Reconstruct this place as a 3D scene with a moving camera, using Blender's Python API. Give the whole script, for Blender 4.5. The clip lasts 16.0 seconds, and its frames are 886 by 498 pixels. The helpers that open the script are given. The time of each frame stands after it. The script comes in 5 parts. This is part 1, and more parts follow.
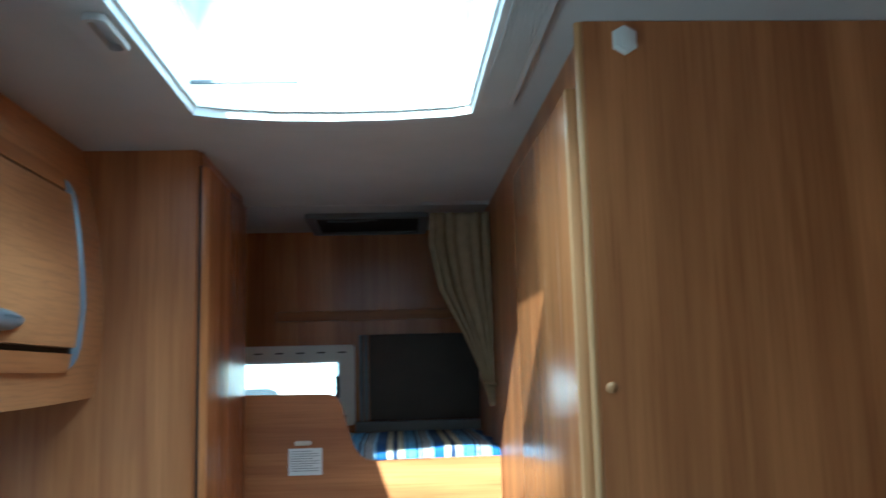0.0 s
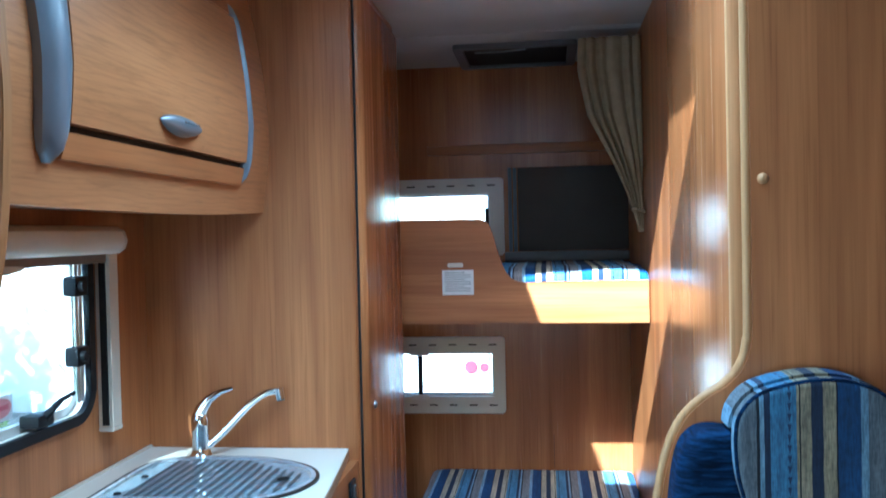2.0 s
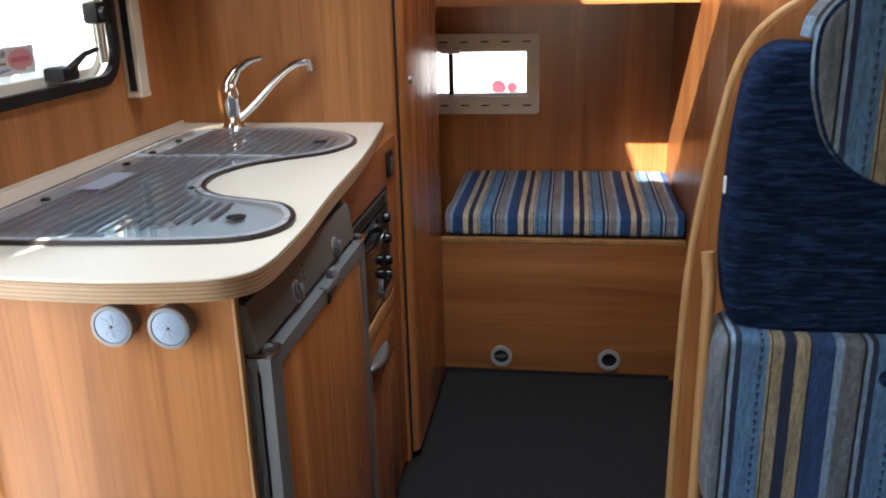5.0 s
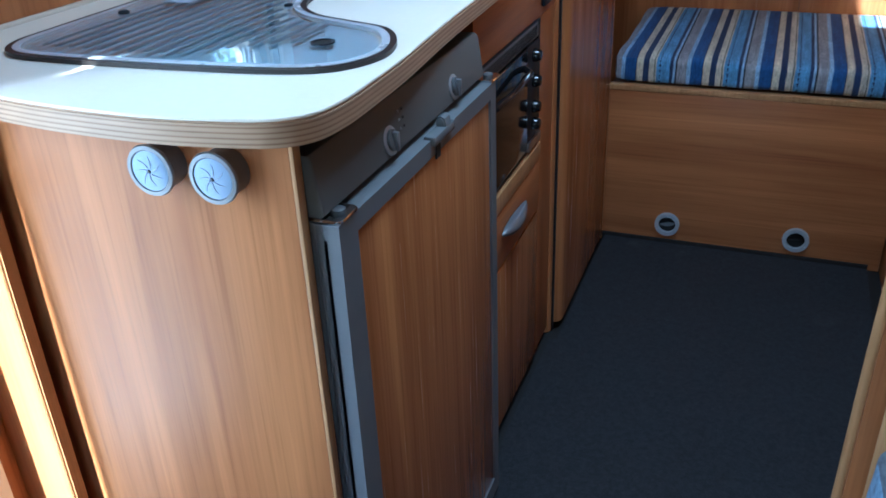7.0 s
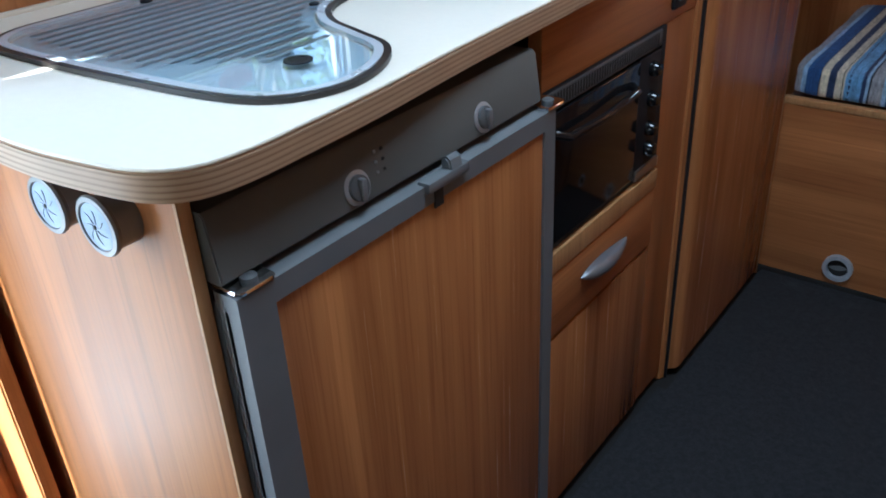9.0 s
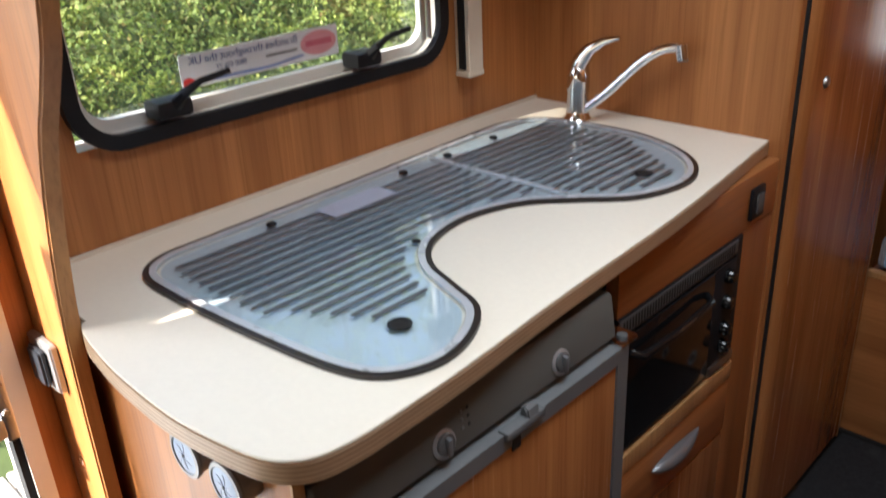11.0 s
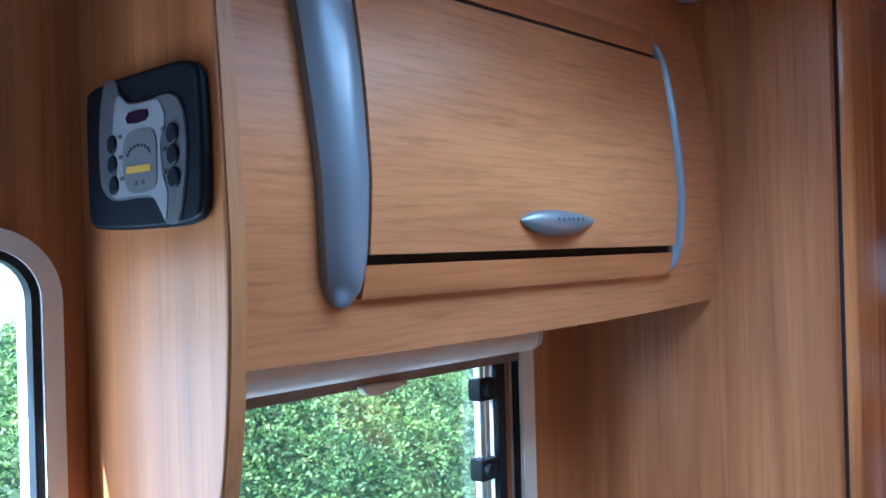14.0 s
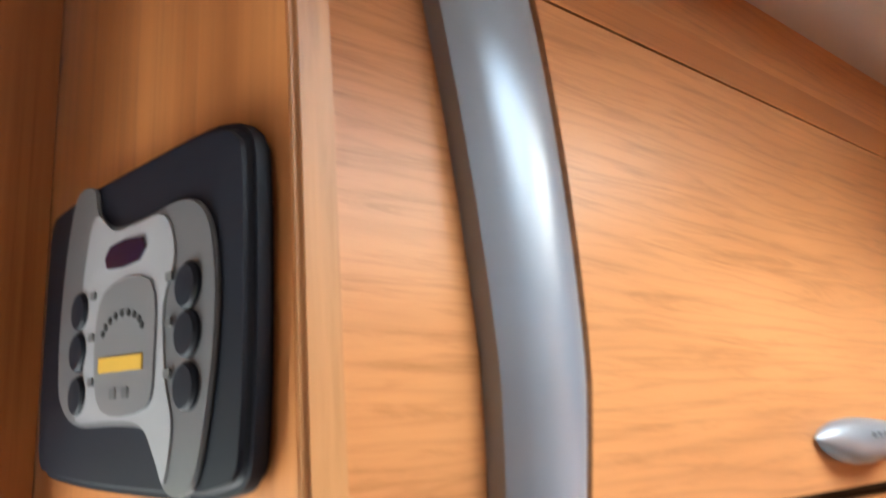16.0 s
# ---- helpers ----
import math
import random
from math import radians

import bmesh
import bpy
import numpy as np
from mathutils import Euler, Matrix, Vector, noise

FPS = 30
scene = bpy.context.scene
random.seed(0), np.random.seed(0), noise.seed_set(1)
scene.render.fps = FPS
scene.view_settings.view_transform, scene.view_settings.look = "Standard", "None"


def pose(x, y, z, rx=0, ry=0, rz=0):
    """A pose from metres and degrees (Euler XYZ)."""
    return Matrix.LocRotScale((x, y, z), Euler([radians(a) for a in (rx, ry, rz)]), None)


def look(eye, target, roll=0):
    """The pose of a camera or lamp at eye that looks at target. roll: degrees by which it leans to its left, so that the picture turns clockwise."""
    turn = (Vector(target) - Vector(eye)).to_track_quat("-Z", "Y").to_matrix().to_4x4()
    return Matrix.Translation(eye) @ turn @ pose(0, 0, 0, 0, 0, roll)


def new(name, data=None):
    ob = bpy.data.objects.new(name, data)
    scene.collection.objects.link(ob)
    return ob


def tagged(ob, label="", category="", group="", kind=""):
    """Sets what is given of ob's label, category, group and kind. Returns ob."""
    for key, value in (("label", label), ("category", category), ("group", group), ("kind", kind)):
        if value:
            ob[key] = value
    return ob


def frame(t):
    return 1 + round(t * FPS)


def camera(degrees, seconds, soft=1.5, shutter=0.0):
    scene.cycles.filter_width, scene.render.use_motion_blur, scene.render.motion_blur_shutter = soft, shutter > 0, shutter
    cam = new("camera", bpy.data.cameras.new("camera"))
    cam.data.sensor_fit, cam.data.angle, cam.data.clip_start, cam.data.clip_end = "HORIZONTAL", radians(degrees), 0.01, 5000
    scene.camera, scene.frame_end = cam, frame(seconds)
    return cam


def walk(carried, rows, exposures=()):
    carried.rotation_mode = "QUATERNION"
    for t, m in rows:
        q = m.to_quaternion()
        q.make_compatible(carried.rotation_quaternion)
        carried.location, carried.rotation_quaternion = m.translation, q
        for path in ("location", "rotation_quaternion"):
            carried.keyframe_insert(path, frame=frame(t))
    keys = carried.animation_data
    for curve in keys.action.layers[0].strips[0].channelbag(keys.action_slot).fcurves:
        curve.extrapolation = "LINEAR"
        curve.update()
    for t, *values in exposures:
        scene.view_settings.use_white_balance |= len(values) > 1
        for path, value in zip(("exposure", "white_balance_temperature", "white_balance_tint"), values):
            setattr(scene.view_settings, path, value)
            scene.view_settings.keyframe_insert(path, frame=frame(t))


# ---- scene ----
cam = camera(55.3, 16.0, soft=1.6, shutter=0.4)
EXPOSURES = [(0.0, 2.2, 4590, -16), (0.5, 2.3, 3770, -20), (1.0, 2.45, 3780, -21), (1.5, 2.67, 4140, -15), (2.0, 2.75, 4380, -9), (2.5, 2.78, 6000, 4), (3.0, 2.38, 7500, 9), (4.0, 2.27, 7430, 10), (5.0, 2.24, 6660, 10), (7.3, 2.41, 4600, 0), (8.2, 2.6, 4930, 0), (10.3, 1.86, 6200, 12), (11.0, 2.12, 6800, 13), (11.5, 2.32, 7140, 17), (12.0, 2.15, 6230, 9), (12.5, 1.95, 4750, 0), (13.0, 2.15, 4430, 0), (13.5, 2.5, 4330, 1), (14.0, 2.75, 4220, 0), (14.5, 2.73, 4460, 2), (15.0, 2.66, 4430, 3), (15.5, 3.3, 4660, 0), (16.0, 3.78, 6500, 6)]
PATH = [
    (0, (0.276, 0.418, 1.506), (0.389, 2.394, 1.793), -1.5),
    (0.5, (0.273, 0.419, 1.475), (0.142, 2.398, 1.733), -1.2),
    (1, (0.268, 0.401, 1.457), (0.06, 2.381, 1.639), -1.2),
    (1.5, (0.27, 0.389, 1.435), (0.035, 2.374, 1.492), -1.3),
    (2, (0.276, 0.384, 1.409), (0.033, 2.369, 1.373), -1.3),
    (2.5, (0.276, 0.401, 1.371), (0.025, 2.377, 1.188), -1.3),
    (3, (0.27, 0.39, 1.344), (0.017, 2.349, 1.034), -1.2),
    (3.5, (0.258, 0.402, 1.306), (0.007, 2.34, 0.884), -1.4),
    (4, (0.266, 0.407, 1.291), (0.013, 2.325, 0.783), -1.4),
    (4.5, (0.244, 0.413, 1.265), (-0.01, 2.312, 0.692), -1.4),
    (5, (0.222, 0.434, 1.222), (-0.067, 2.315, 0.607), -1.6),
    (5.2, (0.21, 0.445, 1.203), (-0.106, 2.311, 0.557), -1.6),
    (7.3, (0.248, 0.758, 1.135), (-0.463, 2.354, 0.162), -2.7),
    (7.5, (0.268, 0.805, 1.128), (-0.47, 2.378, 0.138), -2.8),
    (8, (0.307, 0.897, 1.115), (-0.52, 2.412, 0.104), -2.6),
    (8.2, (0.317, 0.935, 1.102), (-0.571, 2.422, 0.1), -2.9),
    (10.3, (0.354, 1.005, 1.29), (-0.867, 2.233, 0.29), -3.0),
    (10.5, (0.355, 1.002, 1.312), (-0.881, 2.242, 0.345), -3.1),
    (11, (0.357, 0.989, 1.363), (-0.918, 2.278, 0.52), -2.9),
    (11.5, (0.348, 0.951, 1.426), (-0.972, 2.295, 0.754), -2.6),
    (12, (0.33, 0.929, 1.482), (-1.014, 2.319, 0.971), -2.2),
    (12.5, (0.318, 0.9, 1.526), (-1.038, 2.332, 1.196), -1.9),
    (13, (0.326, 0.876, 1.553), (-1.039, 2.325, 1.358), -1.7),
    (13.5, (0.335, 0.856, 1.573), (-1.033, 2.314, 1.504), -1.7),
    (14, (0.319, 0.86, 1.575), (-1.051, 2.317, 1.577), -1.6),
    (14.5, (0.201, 0.913, 1.571), (-1.175, 2.364, 1.595), -1.8),
    (15, (0.079, 0.964, 1.581), (-1.306, 2.406, 1.609), -1.7),
    (15.5, (-0.004, 1.061, 1.621), (-1.388, 2.5, 1.742), -1.5),
    (16, (-0.074, 1.105, 1.634), (-1.517, 2.434, 2.024), -1.6),
]
walk(cam, [(t, look(eye, target, roll)) for t, eye, target, roll in PATH], exposures=EXPOSURES)

# ---- world, sun and the light in the openings ----
SUN_DIR = Vector((0.285, 1.0, -0.825)).normalized()
world = bpy.data.worlds.new("sky")
scene.world = world
world.use_nodes = True
wn = world.node_tree
sky = wn.nodes.new("ShaderNodeTexSky")
sky.sky_type, sky.sun_disc = "NISHITA", False
sky.sun_elevation, sky.sun_rotation = math.asin(-SUN_DIR.z), math.atan2(-SUN_DIR.x, -SUN_DIR.y)
bg = wn.nodes["Background"]
bg.inputs["Strength"].default_value = 0.15
wn.links.new(sky.outputs["Color"], bg.inputs["Color"])

sun = new("sun", bpy.data.lights.new("sun", "SUN"))
sun.data.energy, sun.data.angle, sun.data.color = 5.0, radians(0.6), (1.0, 0.93, 0.82)
sun.matrix_world = look(Vector((0, 0, 8)) - SUN_DIR * 8, (0, 0, 8))


def window_light(name, eye, target, wide, high, watts, color=(0.93, 0.97, 1.0), spread=180):
    """Sky light in an opening."""
    la = new(name, bpy.data.lights.new(name, "AREA"))
    la.data.shape, la.data.size, la.data.size_y = "RECTANGLE", wide, high
    la.data.energy, la.data.color = watts, color
    la.data.spread = radians(spread)
    la.matrix_world = look(eye, target)
    return la


window_light("skylight_light", (0.16, 1.68, 2.16), (0.16, 1.68, 0), 0.50, 0.66, 2.2, (0.80, 0.91, 1.0), 124)
window_light("windscreen_light", (0.15, -1.56, 1.04), (0.15, 2.0, 1.0), 1.3, 0.46, 0.08, (0.95, 0.97, 1.0))
window_light("doorway_light", (-0.82, 0.84, 0.72), (0.5, 1.75, 0.58), 0.46, 1.45, 2.1, (0.88, 0.95, 1.0))

# ---- materials ----
def material(name, rough=0.5, metal=0.0, color=(0.8, 0.8, 0.8)):
    m = bpy.data.materials.new(name)
    m.use_nodes = True
    b = m.node_tree.nodes["Principled BSDF"]
    b.inputs["Base Color"].default_value = (*color, 1)
    b.inputs["Roughness"].default_value, b.inputs["Metallic"].default_value = rough, metal
    return m, m.node_tree, b


def coords(nt, scale=(1, 1, 1), rot=(0, 0, 0), loc=(0, 0, 0)):
    tc, mp = nt.nodes.new("ShaderNodeTexCoord"), nt.nodes.new("ShaderNodeMapping")
    mp.inputs["Scale"].default_value, mp.inputs["Rotation"].default_value = scale, rot
    mp.inputs["Location"].default_value = loc
    nt.links.new(tc.outputs["Object"], mp.inputs["Vector"])
    return mp.outputs["Vector"]


def noise_tex(nt, vec, scale, detail=4.0, rough=0.55, distort=0.0):
    n = nt.nodes.new("ShaderNodeTexNoise")
    n.inputs["Scale"].default_value, n.inputs["Detail"].default_value = scale, detail
    n.inputs["Roughness"].default_value, n.inputs["Distortion"].default_value = rough, distort
    nt.links.new(vec, n.inputs["Vector"])
    return n.outputs["Fac"]


def ramp(nt, fac, stops, hard=False):
    r = nt.nodes.new("ShaderNodeValToRGB")
    r.color_ramp.interpolation = "CONSTANT" if hard else "LINEAR"
    while len(r.color_ramp.elements) < len(stops):
        r.color_ramp.elements.new(0.5)
    for e, (p, c) in zip(r.color_ramp.elements, stops):
        e.position, e.color = p, (*c, 1)
    nt.links.new(fac, r.inputs["Fac"])
    return r.outputs["Color"]


def mix(nt, fac, a, b, mode="MIX"):
    n = nt.nodes.new("ShaderNodeMix")
    n.data_type, n.blend_type = "RGBA", mode
    for sock, v in ((n.inputs[0], fac), (n.inputs[6], a), (n.inputs[7], b)):
        if isinstance(v, (int, float)):
            sock.default_value = v
        elif isinstance(v, tuple):
            sock.default_value = (*v, 1)
        else:
            nt.links.new(v, sock)
    return n.outputs[2]


def bump(nt, b, height, strength, dist):
    n = nt.nodes.new("ShaderNodeBump")
    n.inputs["Strength"].default_value, n.inputs["Distance"].default_value = strength, dist
    nt.links.new(height, n.inputs["Height"])
    nt.links.new(n.outputs["Normal"], b.inputs["Normal"])


def rough_var(nt, b, fac, lo, hi):
    r = nt.nodes.new("ShaderNodeMapRange")
    r.inputs["To Min"].default_value, r.inputs["To Max"].default_value = lo, hi
    nt.links.new(fac, r.inputs["Value"])
    nt.links.new(r.outputs["Result"], b.inputs["Roughness"])


def strips(nt, along, shift):
    """Faint tone steps from one veneer strip to the next, 40 to 60 mm wide."""
    tc, sep = nt.nodes.new("ShaderNodeTexCoord"), nt.nodes.new("ShaderNodeSeparateXYZ")
    nt.links.new(tc.outputs["Object"], sep.inputs["Vector"])
    add, mul, flo = [nt.nodes.new("ShaderNodeMath") for _ in range(3)]
    rnd = nt.nodes.new("ShaderNodeTexWhiteNoise")
    add.operation, mul.operation, flo.operation = "ADD", "MULTIPLY_ADD", "FLOOR"
    across = [k for k in "XYZ" if k != along.upper()]
    nt.links.new(sep.outputs[across[0]], add.inputs[0])
    nt.links.new(sep.outputs[across[1]], add.inputs[1])
    mul.inputs[1].default_value, mul.inputs[2].default_value = 1 / 0.052, shift * 7.0
    nt.links.new(add.outputs[0], mul.inputs[0])
    nt.links.new(mul.outputs[0], flo.inputs[0])
    rnd.noise_dimensions = "1D"
    nt.links.new(flo.outputs[0], rnd.inputs["W"])
    return ramp(nt, rnd.outputs["Value"], [(0.0, (0.80, 0.78, 0.75)), (0.5, (0.93, 0.925, 0.915)), (1.0, (1.06, 1.06, 1.05))])


def wood(name, along, light=(0.52, 0.217, 0.076), dark=(0.31, 0.113, 0.037), gloss=0.33, shift=0.0):
    """Laminate with cherry grain; along: the axis of the grain."""
    m, nt, b = material(name, gloss)
    fine, broad = [60.0] * 3, [7.0] * 3
    fine["xyz".index(along)], broad["xyz".index(along)] = 1.2, 0.5
    f = noise_tex(nt, coords(nt, fine, loc=(shift, shift, shift)), 2.6, 6, 0.65, 0.3)
    g = noise_tex(nt, coords(nt, broad, loc=(shift, shift * 2, shift)), 1.6, 3, 0.5, 0.8)
    stain = noise_tex(nt, coords(nt), 2.3, 3)
    base = ramp(nt, g, [(0.30, dark), (0.48, tuple((p + q) / 2 for p, q in zip(light, dark))), (0.66, light)])
    line = ramp(nt, f, [(0.30, (0.74, 0.69, 0.64)), (0.47, (0.95, 0.94, 0.93)), (0.70, (1.08, 1.08, 1.07))])
    c = mix(nt, 1.0, base, line, "MULTIPLY")
    c = mix(nt, 0.5, c, strips(nt, along, shift), "MULTIPLY")
    c = mix(nt, 0.18, c, ramp(nt, stain, [(0.3, (0.5, 0.45, 0.4)), (0.7, (1, 1, 1))]), "MULTIPLY")
    nt.links.new(c, b.inputs["Base Color"])
    b.inputs["Specular IOR Level"].default_value = 0.5 if gloss < 0.3 else 0.32
    rough_var(nt, b, f, gloss - 0.07, gloss + 0.12)
    bump(nt, b, f, 0.12, 0.0015)
    return m


def cathedral(name, light=(0.51, 0.228, 0.088), dark=(0.33, 0.135, 0.050)):
    """Flat-sawn cherry laminate with long wavy figure along y."""
    m, nt, b = material(name, 0.34)
    w = nt.nodes.new("ShaderNodeTexWave")
    w.wave_type, w.bands_direction = "BANDS", "Z"
    w.inputs["Scale"].default_value, w.inputs["Distortion"].default_value = 16.0, 18.0
    w.inputs["Detail"].default_value, w.inputs["Detail Scale"].default_value = 3.0, 0.55
    nt.links.new(coords(nt, (1.2, 0.22, 1.6)), w.inputs["Vector"])
    f = noise_tex(nt, coords(nt, (40, 2.6, 40)), 2.5, 7, 0.7, 1.1)
    big = noise_tex(nt, coords(nt, (1.5, 0.8, 2.5)), 2.0, 3)
    base = ramp(nt, w.outputs["Fac"], [(0.0, tuple(0.8 * k for k in dark)), (0.16, tuple(0.35 * p + 0.65 * q for p, q in zip(dark, light))), (0.6, light)])
    c = mix(nt, 0.80, base, ramp(nt, big, [(0.3, dark), (0.65, light)]))
    c = mix(nt, 1.0, c, ramp(nt, f, [(0.30, (0.70, 0.65, 0.60)), (0.5, (0.97, 0.96, 0.95)), (0.72, (1.06, 1.06, 1.06))]), "MULTIPLY")
    nt.links.new(c, b.inputs["Base Color"])
    b.inputs["Specular IOR Level"].default_value = 0.35
    rough_var(nt, b, f, 0.28, 0.44)
    bump(nt, b, f, 0.1, 0.0012)
    return m


def mottled(name, color, rough=0.5, metal=0.0, amount=0.15, scale=9.0, grain=0.0, grain_scale=400.0):
    """A plain surface with faint uneven tone and fine grain."""
    m, nt, b = material(name, rough, metal, color)
    v = coords(nt)
    n = noise_tex(nt, v, scale, 5)
    lo, hi = tuple(c * (1 - amount) for c in color), tuple(min(1, c * (1 + amount)) for c in color)
    nt.links.new(ramp(nt, n, [(0.3, lo), (0.7, hi)]), b.inputs["Base Color"])
    rough_var(nt, b, n, max(0.02, rough - 0.06), min(1, rough + 0.08))
    if grain:
        bump(nt, b, noise_tex(nt, v, grain_scale, 2), grain, 0.001)
    return m


def striped(name, period, stops, axis="x", shift=0.0, tone=1.0):
    """Woven fabric, striped across the axis; tone multiplies light or shade into its colours."""
    m, nt, b = material(name, 0.9)
    tc, sep = nt.nodes.new("ShaderNodeTexCoord"), nt.nodes.new("ShaderNodeSeparateXYZ")
    nt.links.new(tc.outputs["Object"], sep.inputs["Vector"])
    wob = noise_tex(nt, coords(nt), 30.0, 2)
    wm = nt.nodes.new("ShaderNodeMath")
    wm.operation = "MULTIPLY_ADD"
    wm.inputs[1].default_value = 0.0022
    nt.links.new(wob, wm.inputs[0])
    nt.links.new(sep.outputs[axis.upper()], wm.inputs[2])
    d = nt.nodes.new("ShaderNodeMath")
    d.operation, d.inputs[1].default_value = "MULTIPLY_ADD", 1.0 / period
    d.inputs[2].default_value = 10 + shift
    nt.links.new(wm.outputs[0], d.inputs[0])
    fr = nt.nodes.new("ShaderNodeMath")
    fr.operation = "FRACT"
    nt.links.new(d.outputs[0], fr.inputs[0])
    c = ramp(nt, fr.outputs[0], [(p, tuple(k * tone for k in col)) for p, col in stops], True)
    # a row of small woven wedges inside the blue stripe
    along = nt.nodes.new("ShaderNodeMath")
    along.operation = "ADD"
    nt.links.new(sep.outputs["Y"], along.inputs[0])
    nt.links.new(sep.outputs["Z"], along.inputs[1])
    saw = nt.nodes.new("ShaderNodeMath")
    saw.operation, saw.inputs[1].default_value = "MULTIPLY", 1 / 0.0140
    nt.links.new(along.outputs[0], saw.inputs[0])
    tooth = nt.nodes.new("ShaderNodeMath")
    tooth.operation = "FRACT"
    nt.links.new(saw.outputs[0], tooth.inputs[0])
    wedge = nt.nodes.new("ShaderNodeMath")
    wedge.operation, wedge.inputs[1].default_value, wedge.inputs[2].default_value = "MULTIPLY_ADD", 0.021, -0.004
    nt.links.new(tooth.outputs[0], wedge.inputs[0])
    off = nt.nodes.new("ShaderNodeMath")
    off.operation, off.inputs[1].default_value = "SUBTRACT", 0.055
    nt.links.new(fr.outputs[0], off.inputs[0])
    dist = nt.nodes.new("ShaderNodeMath")
    dist.operation = "ABSOLUTE"
    nt.links.new(off.outputs[0], dist.inputs[0])
    less = nt.nodes.new("ShaderNodeMath")
    less.operation = "LESS_THAN"
    nt.links.new(dist.outputs[0], less.inputs[0])
    nt.links.new(wedge.outputs[0], less.inputs[1])
    c = mix(nt, less.outputs[0], c, NAVY)
    weave = noise_tex(nt, coords(nt, (520, 60, 60)), 1.0, 3)
    slub = noise_tex(nt, coords(nt, (90, 9, 9)), 1.0, 4)
    pile = noise_tex(nt, coords(nt), 160, 3)
    c = mix(nt, 0.8, c, ramp(nt, weave, [(0.33, (0.55, 0.55, 0.57)), (0.62, (1.2, 1.2, 1.18))]), "MULTIPLY")
    c = mix(nt, 0.6, c, ramp(nt, slub, [(0.35, (0.6, 0.6, 0.62)), (0.62, (1.15, 1.15, 1.15))]), "MULTIPLY")
    c = mix(nt, 0.5, c, ramp(nt, pile, [(0.35, (0.65, 0.65, 0.67)), (0.62, (1.12, 1.12, 1.12))]), "MULTIPLY")
    nt.links.new(c, b.inputs["Base Color"])
    b.inputs["Sheen Weight"].default_value = 0.03
    bump(nt, b, weave, 0.5, 0.0012)
    return m


BLUE, NAVY, PALE, INK, GREY, DEEP, CREAM = (0.13, 0.30, 0.54), (0.018, 0.036, 0.095), (0.31, 0.48, 0.68), (0.007, 0.009, 0.02), (0.28, 0.285, 0.31), (0.022, 0.080, 0.24), (0.56, 0.51, 0.39)
TAN = (0.47, 0.40, 0.26)
STRIPES = [(0.0, BLUE), (0.20, NAVY), (0.25, PALE), (0.285, INK), (0.305, GREY), (0.45, PALE), (0.51, DEEP), (0.68, INK), (0.695, CREAM), (0.795, NAVY), (0.885, CREAM), (0.965, INK), (0.98, CREAM)]

# same cloth as the mattress, its cream recoloured tan for the seat's light
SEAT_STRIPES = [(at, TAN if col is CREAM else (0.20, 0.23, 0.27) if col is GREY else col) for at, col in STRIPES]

M_WOOD_Z = wood("cherry_upright", "z")
M_WOOD_Z2 = wood("cherry_upright_door", "z", gloss=0.22, shift=3.7)
M_WOOD_Y = wood("cherry_along", "y", shift=1.3)
M_WOOD_X = wood("cherry_across", "x", shift=2.1)
M_FIGURE = cathedral("cherry_figured")
M_EDGE = wood("beech_edge", "z", (0.54, 0.305, 0.135), (0.44, 0.235, 0.098), 0.4)
M_EDGE_RED = wood("cherry_edge", "z", (0.54, 0.275, 0.110), (0.42, 0.19, 0.07), 0.4, 5.0)
M_PLY = None
M_TOP = mottled("cream_worktop", (0.82, 0.765, 0.655), 0.33, 0, 0.018, 120)
M_CEIL = mottled("ceiling_liner", (0.52, 0.50, 0.485), 0.75, 0, 0.05, 6, 0.12, 900)
M_WHITE = mottled("white_plastic", (0.78, 0.77, 0.74), 0.4, 0, 0.05)
M_CREAM = mottled("cream_plastic", (0.68, 0.60, 0.49), 0.42, 0, 0.06)
M_BEIGE = mottled("beige_window_frame", (0.74, 0.71, 0.65), 0.4, 0, 0.04)
M_GREY = mottled("grey_plastic", (0.145, 0.152, 0.16), 0.42, 0, 0.08, 12)
M_GREYDARK = mottled("dark_grey_fascia", (0.085, 0.087, 0.09), 0.4, 0, 0.08)
for m_dull in (M_GREY, M_GREYDARK):
    m_dull.node_tree.nodes["Principled BSDF"].inputs["Specular IOR Level"].default_value = 0.25
M_SILVER = mottled("silver_paint", (0.36, 0.38, 0.41), 0.34, 0.55, 0.08, 14)
M_GRIP = mottled("dull_silver_paint", (0.22, 0.23, 0.25), 0.36, 0.5, 0.06, 14)
M_STEEL = mottled("brushed_steel", (0.55, 0.56, 0.58), 0.3, 1.0, 0.1, 20)
M_CHROME = mottled("chrome", (0.80, 0.81, 0.83), 0.07, 1.0, 0.03)
M_BLACK = mottled("black_rubber", (0.013, 0.014, 0.017), 0.45, 0, 0.2)
M_BLACK.node_tree.nodes["Principled BSDF"].inputs["Specular IOR Level"].default_value = 0.2
M_BLACKGLOSS = mottled("black_glass", (0.008, 0.008, 0.009), 0.06, 0, 0.1)
# near-black colour puts shade into slots, gaps and hollows; also dark trim
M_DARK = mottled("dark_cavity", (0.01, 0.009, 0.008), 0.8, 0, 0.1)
M_CARPET = None
M_NAVY = None


